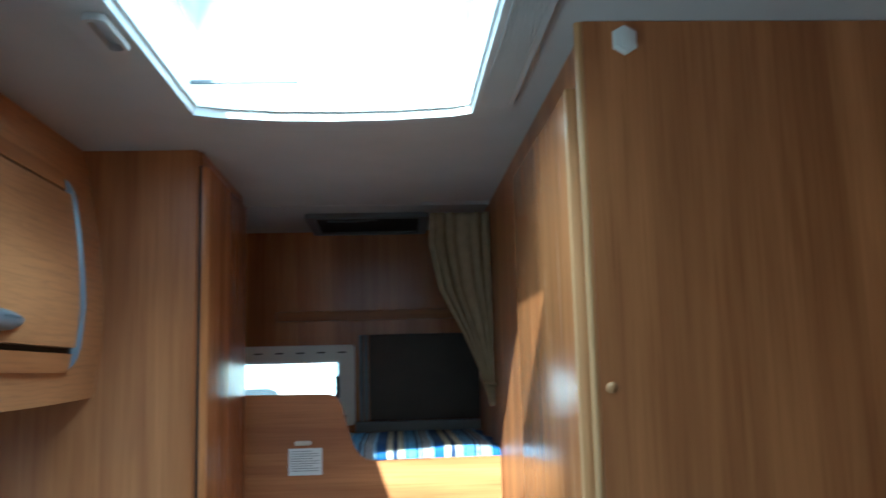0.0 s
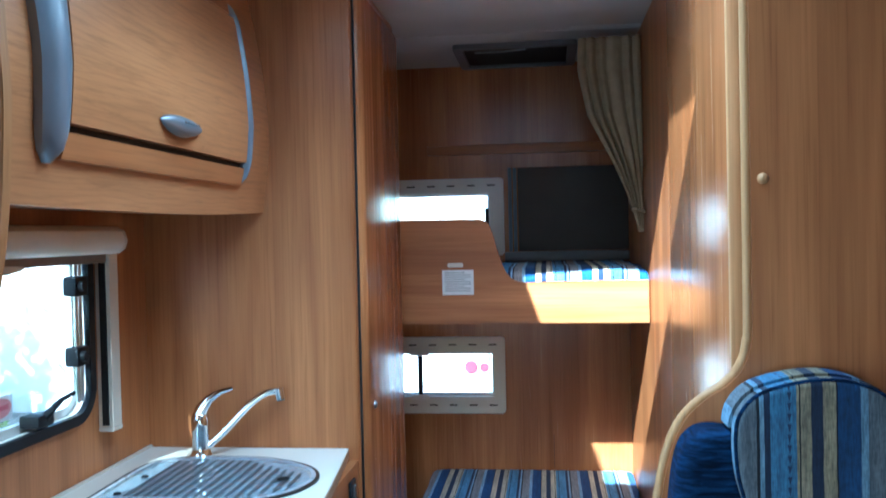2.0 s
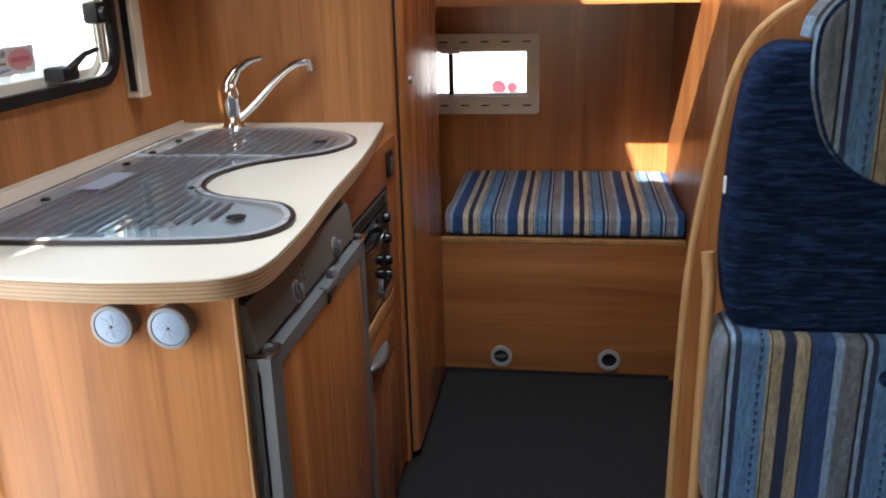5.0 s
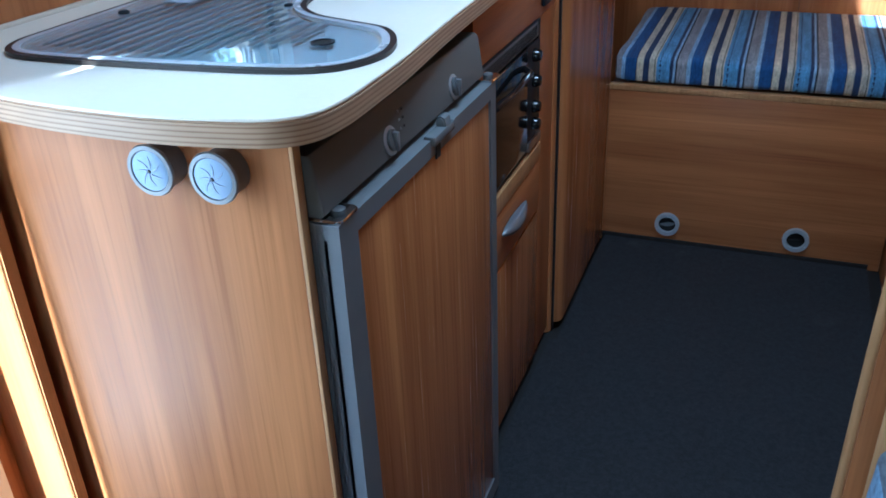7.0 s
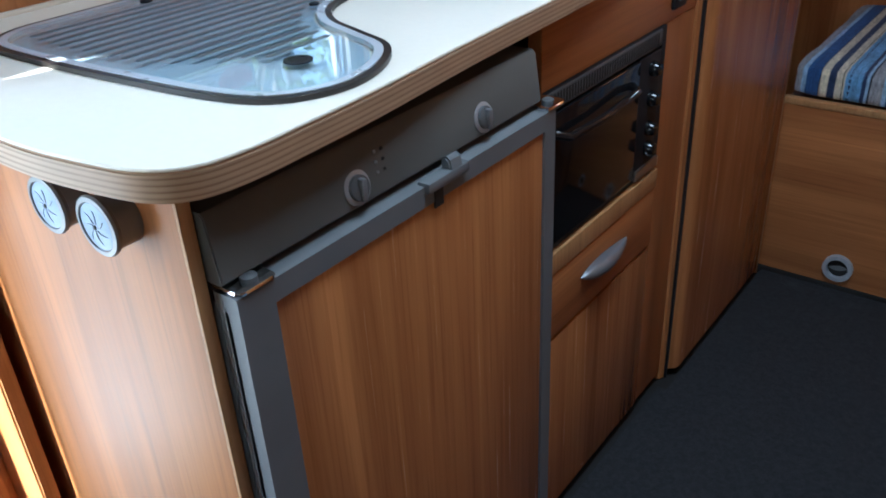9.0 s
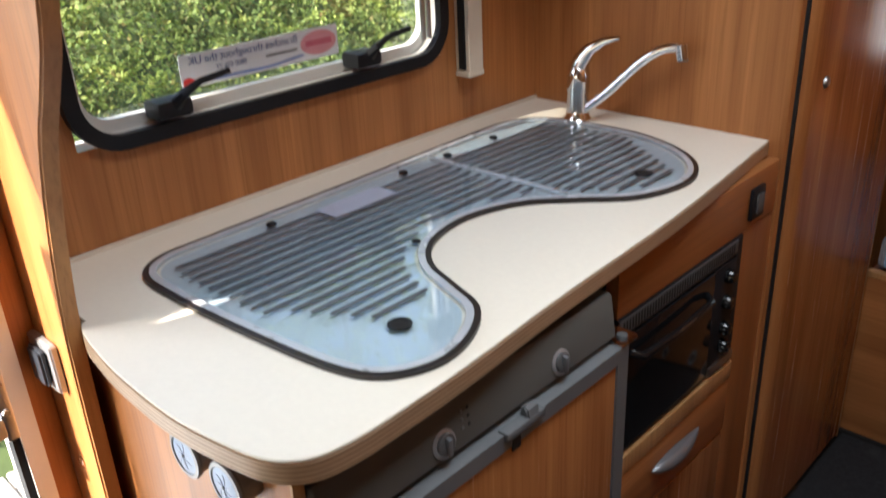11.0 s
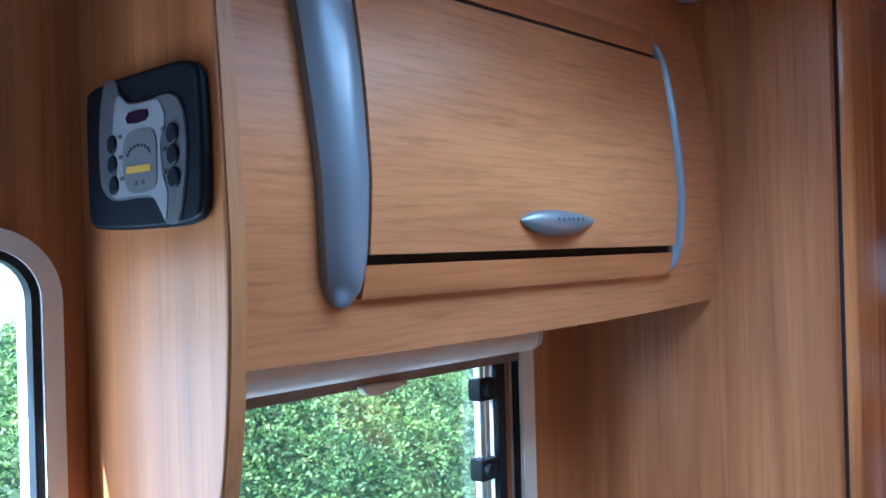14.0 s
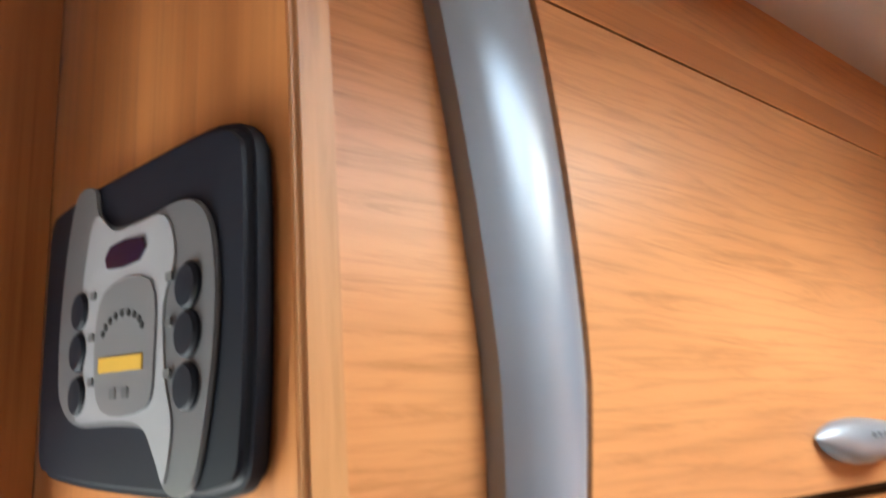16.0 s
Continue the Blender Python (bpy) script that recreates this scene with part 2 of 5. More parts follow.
def carpet():
    m, nt, b = material("dark_carpet", 0.95)
    v = coords(nt)
    n, f, big = noise_tex(nt, v, 420, 2), noise_tex(nt, v, 90, 3), noise_tex(nt, v, 5.5, 4)
    c = mix(nt, 0.7, ramp(nt, n, [(0.3, (0.012, 0.013, 0.016)), (0.7, (0.027, 0.029, 0.034))]), ramp(nt, f, [(0.35, (0.5, 0.5, 0.5)), (0.65, (1.1, 1.1, 1.1))]), "MULTIPLY")
    c = mix(nt, ramp(nt, big, [(0.66, (0, 0, 0)), (0.78, (0.35, 0.35, 0.35))]), c, (0.07, 0.07, 0.075))
    nt.links.new(c, b.inputs["Base Color"])
    bump(nt, b, n, 0.8, 0.003)
    return m


def navy_velour():
    m, nt, b = material("navy_velour", 0.85)
    s = noise_tex(nt, coords(nt, (22, 22, 210)), 1.0, 5, 0.65, 0.6)
    f = noise_tex(nt, coords(nt), 500, 2)
    c = ramp(nt, s, [(0.36, (0.0022, 0.005, 0.013)), (0.5, (0.0050, 0.012, 0.036)), (0.64, (0.014, 0.034, 0.092))])
    nt.links.new(c, b.inputs["Base Color"])
    b.inputs["Specular IOR Level"].default_value = 0.08
    b.inputs["Sheen Weight"].default_value = 0.02
    b.inputs["Sheen Tint"].default_value = (0.25, 0.38, 0.75, 1)
    bump(nt, b, mix(nt, 0.4, s, f), 0.5, 0.002)
    return m


def ply_edge():
    m, nt, b = material("layered_worktop_edge", 0.45)
    tc, sep = nt.nodes.new("ShaderNodeTexCoord"), nt.nodes.new("ShaderNodeSeparateXYZ")
    nt.links.new(tc.outputs["Object"], sep.inputs["Vector"])
    k = nt.nodes.new("ShaderNodeMath")
    k.operation, k.inputs[1].default_value = "MULTIPLY", 1 / 0.0052
    nt.links.new(sep.outputs["Z"], k.inputs[0])
    fr = nt.nodes.new("ShaderNodeMath")
    fr.operation = "FRACT"
    nt.links.new(k.outputs[0], fr.inputs[0])
    n = noise_tex(nt, coords(nt, (8, 8, 60)), 3.0, 4)
    c = ramp(nt, fr.outputs[0], [(0.0, (0.27, 0.155, 0.085)), (0.30, (0.46, 0.31, 0.19)), (0.7, (0.46, 0.31, 0.19)), (0.95, (0.25, 0.14, 0.075))])
    c = mix(nt, 0.4, c, ramp(nt, n, [(0.3, (0.7, 0.7, 0.7)), (0.7, (1.1, 1.1, 1.1))]), "MULTIPLY")
    nt.links.new(c, b.inputs["Base Color"])
    return m


def glass(name, tint=(1, 1, 1), rough=0.0, gloss=0.04):
    """A thin pane: mostly clear, with a real glossy face."""
    m = bpy.data.materials.new(name)
    m.use_nodes = True
    nt = m.node_tree
    nt.nodes.clear()
    out, mx = nt.nodes.new("ShaderNodeOutputMaterial"), nt.nodes.new("ShaderNodeMixShader")
    tr, gl, fz = nt.nodes.new("ShaderNodeBsdfTransparent"), nt.nodes.new("ShaderNodeBsdfGlossy"), nt.nodes.new("ShaderNodeLayerWeight")
    pw, ad = nt.nodes.new("ShaderNodeMath"), nt.nodes.new("ShaderNodeMath")
    pw.operation, pw.inputs[1].default_value = "POWER", 5.0
    ad.operation, ad.inputs[1].default_value, ad.inputs[2].default_value = "MULTIPLY_ADD", 0.92, gloss
    tr.inputs["Color"].default_value = (*tint, 1)
    gl.inputs["Roughness"].default_value = rough
    nt.links.new(fz.outputs["Facing"], pw.inputs[0])
    nt.links.new(pw.outputs[0], ad.inputs[0])
    nt.links.new(ad.outputs[0], mx.inputs["Fac"])
    nt.links.new(tr.outputs["BSDF"], mx.inputs[1])
    nt.links.new(gl.outputs["BSDF"], mx.inputs[2])
    nt.links.new(mx.outputs["Shader"], out.inputs["Surface"])
    return m


M_CARPET, M_NAVY, M_PLY = carpet(), navy_velour(), ply_edge()
M_GLASS = glass("window_acrylic", (0.975, 0.985, 0.985))
M_SKIN = mottled("white_body_paint", (0.76, 0.76, 0.75), 0.3, 0, 0.03, 2)
M_DOME = glass("dome_acrylic", (1.0, 0.93, 0.83), 0.0, 0.04)
M_LID = glass("lid_glass", (0.94, 0.97, 0.98), 0.004, 0.07)
# one cloth: tone brightens the lit mattresses and darkens the shaded seat
M_STRIPE = striped("striped_mattress_cloth_lit", 0.168, STRIPES, "x", 0.25, 1.22)
M_BACKSTRIPE = striped("striped_seat_cloth_shaded", -0.177, SEAT_STRIPES, "x", 0.818, 0.58)
M_CURTAIN = mottled("beige_curtain_cloth", (0.33, 0.26, 0.155), 0.9, 0, 0.12, 40, 0.4, 600)
M_PAPER = mottled("white_paper", (0.80, 0.80, 0.80), 0.7, 0, 0.03)
M_INK = mottled("grey_print", (0.16, 0.16, 0.18), 0.7, 0, 0.1)

# ---- builders ----
def add_box(bm, lo, hi, bevel=0.0, seg=2):
    geo = bmesh.ops.create_cube(bm, size=1.0)
    vs = geo["verts"]
    for v in vs:
        v.co = Vector([lo[k] + (v.co[k] + 0.5) * (hi[k] - lo[k]) for k in range(3)])
    if bevel:
        es = {e for v in vs for e in v.link_edges}
        bmesh.ops.bevel(bm, geom=list(es), offset=bevel, segments=seg, affect="EDGES", profile=0.6)
    return bm


def box(lo, hi, bevel=0.0, seg=2):
    return add_box(bmesh.new(), lo, hi, bevel, seg)


def on_axis(axis, u, v, w):
    """Outline coordinates (u, v) in the plane across the axis, at w along it."""
    return {"x": (w, u, v), "y": (u, w, v), "z": (u, v, w)}[axis]


def add_prism(bm, outline, axis, a, b, bevel=0.0, seg=2):
    """A closed outline (u, v) drawn out from a to b along the axis."""
    lo = [bm.verts.new(on_axis(axis, u, v, a)) for u, v in outline]
    hi = [bm.verts.new(on_axis(axis, u, v, b)) for u, v in outline]
    n = len(outline)
    caps = [bm.faces.new(lo), bm.faces.new(hi[::-1])]
    sides = [bm.faces.new((lo[i], hi[i], hi[(i + 1) % n], lo[(i + 1) % n])) for i in range(n)]
    bmesh.ops.recalc_face_normals(bm, faces=caps + sides)
    if bevel:
        bmesh.ops.bevel(bm, geom=list({e for f in caps for e in f.edges}), offset=bevel, segments=seg, affect="EDGES")
    return bm


def prism(outline, axis, a, b, bevel=0.0, seg=2):
    return add_prism(bmesh.new(), outline, axis, a, b, bevel, seg)


def add_ring(bm, outer, inner, axis, a, b):
    """A frame between two outlines of as many points."""
    n = len(outer)
    loops = [[bm.verts.new(on_axis(axis, u, v, w)) for u, v in line] for line, w in ((outer, a), (outer, b), (inner, b), (inner, a))]
    fs = [bm.faces.new((p[i], p[(i + 1) % n], q[(i + 1) % n], q[i])) for p, q in zip(loops, loops[1:] + loops[:1]) for i in range(n)]
    bmesh.ops.recalc_face_normals(bm, faces=fs)
    return bm


def ring(outer, inner, axis, a, b):
    return add_ring(bmesh.new(), outer, inner, axis, a, b)


def round_rect(u0, v0, u1, v1, r, seg=6):
    pts = []
    for cu, cv, start in ((u1 - r, v1 - r, 0), (u0 + r, v1 - r, 90), (u0 + r, v0 + r, 180), (u1 - r, v0 + r, 270)):
        pts += [(cu + r * math.cos(radians(start + 90 * k / seg)), cv + r * math.sin(radians(start + 90 * k / seg))) for k in range(seg + 1)]
    return pts


def circle(u, v, r, n=24):
    return [(u + r * math.cos(2 * math.pi * k / n), v + r * math.sin(2 * math.pi * k / n)) for k in range(n)]


def smooth_line(pts, closed=True, steps=5):
    """Catmull-Rom through the points."""
    n, out = len(pts), []
    for i in range(n if closed else n - 1):
        p = [Vector(pts[(i + k) % n] if closed else pts[min(max(i + k, 0), n - 1)]) for k in (-1, 0, 1, 2)]
        for s in range(steps):
            t = s / steps
            out.append(tuple(0.5 * (2 * p[1] + (p[2] - p[0]) * t + (2 * p[0] - 5 * p[1] + 4 * p[2] - p[3]) * t * t + (3 * p[1] - p[0] - 3 * p[2] + p[3]) * t ** 3)))
    return out if closed else out + [tuple(pts[-1])]


def inset(outline, d):
    """The outline moved inward by d."""
    n, out = len(outline), []
    area = sum(outline[i][0] * outline[(i + 1) % n][1] - outline[(i + 1) % n][0] * outline[i][1] for i in range(n))
    s = 1 if area > 0 else -1
    for i in range(n):
        a, b = Vector(outline[i - 1]), Vector(outline[(i + 1) % n])
        t = (b - a).normalized()
        out.append((outline[i][0] - s * t.y * d, outline[i][1] + s * t.x * d))
    return out


def add_lathe(bm, profile, centre, axis="z", n=28):
    """profile: (radius, along) pairs turned about the axis through centre."""
    rows = []
    for r, w in profile:
        row = []
        for k in range(n):
            c, s = r * math.cos(2 * math.pi * k / n), r * math.sin(2 * math.pi * k / n)
            row.append(bm.verts.new(Vector(centre) + Vector(on_axis(axis, c, s, w))))
        rows.append(row)
    fs = [bm.faces.new((p[k], p[(k + 1) % n], q[(k + 1) % n], q[k])) for p, q in zip(rows, rows[1:]) for k in range(n)]
    fs += [bm.faces.new(rows[0]), bm.faces.new(rows[-1])]
    bmesh.ops.recalc_face_normals(bm, faces=fs)
    return bm


def lathe(profile, centre, axis="z", n=28):
    return add_lathe(bmesh.new(), profile, centre, axis, n)


def add_tube(bm, pts, radius, n=12):
    pts = [Vector(p) for p in pts]
    radii = radius if isinstance(radius, (list, tuple)) else [radius] * len(pts)
    rows, up = [], Vector((0.12, 0.2, 1)).normalized()
    for i, p in enumerate(pts):
        t = (pts[min(i + 1, len(pts) - 1)] - pts[max(i - 1, 0)]).normalized()
        a = t.cross(up).normalized()
        b = a.cross(t)
        rows.append([bm.verts.new(p + radii[i] * (a * math.cos(2 * math.pi * k / n) + b * math.sin(2 * math.pi * k / n))) for k in range(n)])
    fs = [bm.faces.new((p[k], p[(k + 1) % n], q[(k + 1) % n], q[k])) for p, q in zip(rows, rows[1:]) for k in range(n)]
    fs += [bm.faces.new(rows[0]), bm.faces.new(rows[-1])]
    bmesh.ops.recalc_face_normals(bm, faces=fs)
    return bm


def tube(pts, radius, n=12):
    return add_tube(bmesh.new(), pts, radius, n)


def mesh_of(name, bm, mat, smooth=True):
    me = bpy.data.meshes.new(name)
    bm.to_mesh(me)
    bm.free()
    me.materials.append(mat)
    if smooth:
        for p in me.polygons:
            p.use_smooth = True
        me.set_sharp_from_angle(angle=radians(38))
    return me


def part(name, bm, mat, parent=None, label="", smooth=True):
    ob = new(name, mesh_of(name, bm, mat, smooth))
    if parent is not None:
        ob.parent = parent
    return tagged(ob, label)


def thing(name, label, category, group=""):
    """An empty that parents the parts of one thing; parts keep world coordinates when it stands at the origin."""
    return tagged(new(name), label, category, group)


def structure(name, bm, mat, label="", smooth=True):
    return tagged(part(name, bm, mat, None, label, smooth), label, "", "", "structure")


# ---- the body of the motorhome ----
WALL_X, RIGHT_X, REAR_Y, CEIL_Z, FRONT_Y = -0.702, 0.575, 3.534, 2.03, -1.5
PANEL_Y, WARD_X, SIDE_Y = 2.352, -0.165, 1.63
TOP_Z = 0.902
GROUND_Z = -0.62


def holed_wall(axis, a, b, u0, u1, v0, v1, holes):
    """A wall between a and b along the axis, with rectangular openings (u0, v0, u1, v1)."""
    bm = bmesh.new()
    us = sorted({u0, u1, *[h[0] for h in holes], *[h[2] for h in holes]})
    for p, q in zip(us, us[1:]):
        vs = sorted([(max(v0, h[1]), min(v1, h[3])) for h in holes if h[0] < (p + q) / 2 < h[2]])
        low = v0
        for lo, hi in vs + [(v1, v1)]:
            if lo > low:
                add_box(bm, [min(k) for k in zip(on_axis(axis, p, low, a), on_axis(axis, q, lo, b))], [max(k) for k in zip(on_axis(axis, p, low, a), on_axis(axis, q, lo, b))])
            low = hi
    bmesh.ops.remove_doubles(bm, verts=bm.verts, dist=1e-5)
    return bm


WIN = (1.405, 1.04, 2.08, 1.42)
DOOR = (0.60, -0.10, 1.237, 1.606)
LOW_WIN = (-0.385, 0.80, 0.076, 0.966)
HIGH_WIN = (-0.385, 1.39, 0.072, 1.558)
SKY_HOLE = (-0.105, 1.33, 0.43, 2.06)
structure("wall_left", holed_wall("x", WALL_X - 0.038, WALL_X, 1.274, REAR_Y, 0, CEIL_Z, [WIN]), M_WOOD_Z, "cherry laminate side wall with a kitchen window", False)
structure("wall_doorway", holed_wall("x", -0.655, -0.622, FRONT_Y, 1.274, -0.1, CEIL_Z, [DOOR]), M_WOOD_Z, "cherry laminate wall around the entrance doorway", False)
structure("wall_right", box((1.25, FRONT_Y, 0), (1.29, REAR_Y, CEIL_Z)), M_WOOD_Z, "cherry laminate outer side wall", False)
structure("wall_rear", holed_wall("y", REAR_Y, REAR_Y + 0.038, WALL_X - 0.038, 1.29, 0, CEIL_Z, [LOW_WIN, HIGH_WIN]), M_WOOD_Z2, "cherry laminate rear wall with two small windows", False)
structure("wall_front", holed_wall("y", FRONT_Y - 0.04, FRONT_Y, WALL_X - 0.038, 1.29, 0, CEIL_Z, [(-0.5, 0.80, 0.8, 1.28)]), M_CEIL, "plain front wall open at the windscreen", False)
structure("ceiling", holed_wall("z", CEIL_Z, CEIL_Z + 0.045, WALL_X - 0.038, 1.29, FRONT_Y - 0.04, REAR_Y + 0.038, [SKY_HOLE]), M_CEIL, "pale grey lined ceiling with a rooflight", False)
structure("floor", box((WALL_X - 0.038, FRONT_Y - 0.04, -0.06), (1.29, REAR_Y + 0.038, -0.004)), M_DARK, "plywood floor panel", False)
carpet_ob = tagged(part("carpet", prism([(-0.59, -1.45), (1.2, -1.45), (1.2, 1.62), (0.545, 1.62), (0.545, 2.889), (-0.150, 2.889), (-0.150, 2.325), (-0.168, 2.322), (-0.160, 1.25), (-0.59, 1.25)], "z", -0.003, 0.008, 0.003), M_CARPET), "charcoal needle-felt carpet with bound edges on the floor", "carpet")

# partition between wardrobe and washroom walls on the aisle's other side
structure("wall_washroom", box((RIGHT_X, SIDE_Y + 0.024, 0), (RIGHT_X + 0.03, REAR_Y, CEIL_Z)), M_WOOD_Z, "cherry laminate washroom wall along the aisle", False)
structure("wall_outer_left", holed_wall("x", WALL_X - 0.048, WALL_X - 0.0385, 1.274, REAR_Y + 0.048, -0.06, CEIL_Z + 0.055, [WIN]), M_SKIN, "white painted outer side skin of the camper", False)
structure("wall_outer_doorway", holed_wall("x", -0.6650, -0.6555, FRONT_Y - 0.05, 1.2735, -0.1, CEIL_Z + 0.055, [DOOR]), M_SKIN, "white painted outer skin around the entrance", False)
structure("wall_outer_rear", holed_wall("y", REAR_Y + 0.0385, REAR_Y + 0.048, WALL_X - 0.038, 1.302, -0.06, CEIL_Z + 0.055, [LOW_WIN, HIGH_WIN]), M_SKIN, "white painted outer rear skin of the camper", False)
structure("wall_outer_right", box((1.2905, FRONT_Y - 0.05, -0.06), (1.302, REAR_Y + 0.038, CEIL_Z + 0.055)), M_SKIN, "white painted outer side skin of the camper", False)
structure("roof", holed_wall("z", CEIL_Z + 0.0455, CEIL_Z + 0.0545, -0.655, 1.290, FRONT_Y - 0.04, REAR_Y + 0.038, [SKY_HOLE]), M_SKIN, "white painted camper roof around the rooflight", False)
structure("ceiling_trim", box((WALL_X, 3.03, CEIL_Z - 0.004), (RIGHT_X, 3.042, CEIL_Z), 0.001), M_CEIL, "thin joint strip across the ceiling")
structure("trim", box((WALL_X, PANEL_Y - 0.012, CEIL_Z - 0.004), (-0.46, PANEL_Y, CEIL_Z), 0.001), M_WOOD_X, "thin strip at the ceiling")


def washroom_door():
    d = thing("washroom_door", "glossy cherry laminate washroom door, closed, in the aisle wall", "door")
    part("leaf", box((RIGHT_X - 0.020, 1.735, 0.03), (RIGHT_X - 0.002, 2.36, 1.955), 0.006), M_WOOD_Z2, d)
    part("lipping", box((RIGHT_X - 0.021, 1.722, 0.03), (RIGHT_X - 0.001, 1.7345, 1.955), 0.004), M_EDGE, d, "light beech lipping along the door edge")
    for z in (0.35, 1.6):
        part("hinge", lathe([(0.005, -0.03), (0.005, 0.03)], (RIGHT_X - 0.012, 2.367, z), "z", 10), M_GREY, d)
    return d


washroom_door()


def s_panel():
    p = thing("seat_divider_panel", "tall cherry divider panel with an S-curved beech edge behind the seat", "panel")
    edge = [(0.566, CEIL_Z - 0.001), (0.566, 1.70), (0.565, 1.30), (0.563, 1.245), (0.552, 1.208), (0.528, 1.182), (0.496, 1.160), (0.468, 1.130), (0.448, 1.085), (0.434, 1.02), (0.421, 0.945), (0.411, 0.87), (0.404, 0.79), (0.400, 0.66), (0.398, 0.42), (0.398, 0.0)]
    line = smooth_line(edge, False, 5)
    outline = line + [(1.25, 0.0), (1.25, CEIL_Z - 0.001)]
    part("panel", prism(outline, "y", SIDE_Y, SIDE_Y + 0.023), M_WOOD_Z, p)
    part("edging", tube([(u - 0.004, SIDE_Y + 0.010, v) for u, v in line], 0.0075, 10), M_EDGE, p, "rounded light beech edging")
    part("screw_cap", lathe([(0.008, 0.0), (0.008, -0.002), (0.005, -0.006), (0.002, -0.007)], (0.582, SIDE_Y, 1.477), "y", 18), M_EDGE, p)
    hexa = [(0.629, 2.020), (0.611, 2.010), (0.611, 1.984), (0.629, 1.973), (0.647, 1.984), (0.647, 2.010)]
    catch = part("bumper", prism(hexa, "y", SIDE_Y - 0.010, SIDE_Y - 0.0005, 0.003), M_WHITE, p, "white plastic hexagonal catch")
    part("bumper_boss", prism(round_rect(0.620, 1.982, 0.638, 2.010, 0.0085), "y", SIDE_Y - 0.014, SIDE_Y - 0.0102, 0.002), M_WHITE, catch)
    return p


s_panel()


# ---- wardrobe beside the kitchen ----
def wardrobe():
    w = thing("wardrobe", "tall cherry wardrobe with a closed rounded door beside the kitchen", "wardrobe")
    part("side_panel", prism([(WALL_X, PANEL_Y), (-0.185, PANEL_Y), (-0.178, PANEL_Y + 0.004), (-0.175, PANEL_Y + 0.014), (WALL_X, PANEL_Y + 0.014)], "z", 0.0, CEIL_Z - 0.001), M_WOOD_Z, w)
    part("back_panel", box((WALL_X, 2.880, 0.0), (-0.170, 2.892, CEIL_Z - 0.001)), M_WOOD_Z, w)
    y0, y1 = PANEL_Y + 0.021, 2.872
    # black strip puts the gap's shadow beside the door into colour
    part("gap_seal", box((-0.30, PANEL_Y + 0.0145, 0.0), (-0.170, PANEL_Y + 0.0205, 1.995)), M_BLACK, w, "black strip as the shade of the gap beside the door")
    prof = [(-0.20, y0 + 0.004), (-0.176, y0)] + [(-0.176 + 0.022 * math.sin(radians(k * 15)), y0 + 0.022 - 0.022 * math.cos(radians(k * 15))) for k in range(1, 7)] + [(-0.154, 2.6), (-0.154, y1 - 0.01), (-0.160, y1), (-0.20, y1)]
    part("door", prism(prof, "z", 0.018, 1.995, 0.002), M_WOOD_Z2, w)
    part("door_edging", box((-0.172, 2.8725, 0.0), (-0.156, 2.8795, 1.995), 0.002), M_EDGE, w, "light edging strip")
    part("key_plate", lathe([(0.010, 0.0), (0.010, 0.002), (0.007, 0.006), (0.003, 0.006)], (-0.1545, 2.435, 0.99), "x", 18), M_STEEL, w, "round steel lock button")
    part("plinth", box((WALL_X, PANEL_Y + 0.016, 0.0), (-0.19, 2.878, 0.016)), M_DARK, w)
    part("top_rail", box((-0.200, PANEL_Y + 0.016, 1.998), (-0.168, 2.878, CEIL_Z - 0.001), 0.003), M_WOOD_Y, w)
    return w


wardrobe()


# ---- bunks at the rear ----
def cushion_bm(lo, hi, r=0.03, puff=0.006, cuts=10, seed=1):
    """A soft block with rounded edges and a slightly uneven skin."""
    bm = box(lo, hi)
    bmesh.ops.subdivide_edges(bm, edges=bm.edges[:], cuts=cuts, use_grid_fill=True)
    c, h = (Vector(lo) + Vector(hi)) / 2, (Vector(hi) - Vector(lo)) / 2
    for v in bm.verts:
        d = v.co - c
        core = Vector([max(-(h[k] - r), min(h[k] - r, d[k])) for k in range(3)])
        out = d - core
        if out.length > 1e-9:
            big = max(abs(k) for k in out)
            d = core + out.normalized() * min(r, out.length if big < r else r)
        n = noise.noise(v.co * 9 + Vector((seed, seed, 0))) * puff
        v.co = c + d * (1 + n / max(h.length, 0.1))
    return bm


M_OUTLET = mottled("pale_grey_plastic", (0.42, 0.45, 0.49), 0.4, 0.1, 0.06)


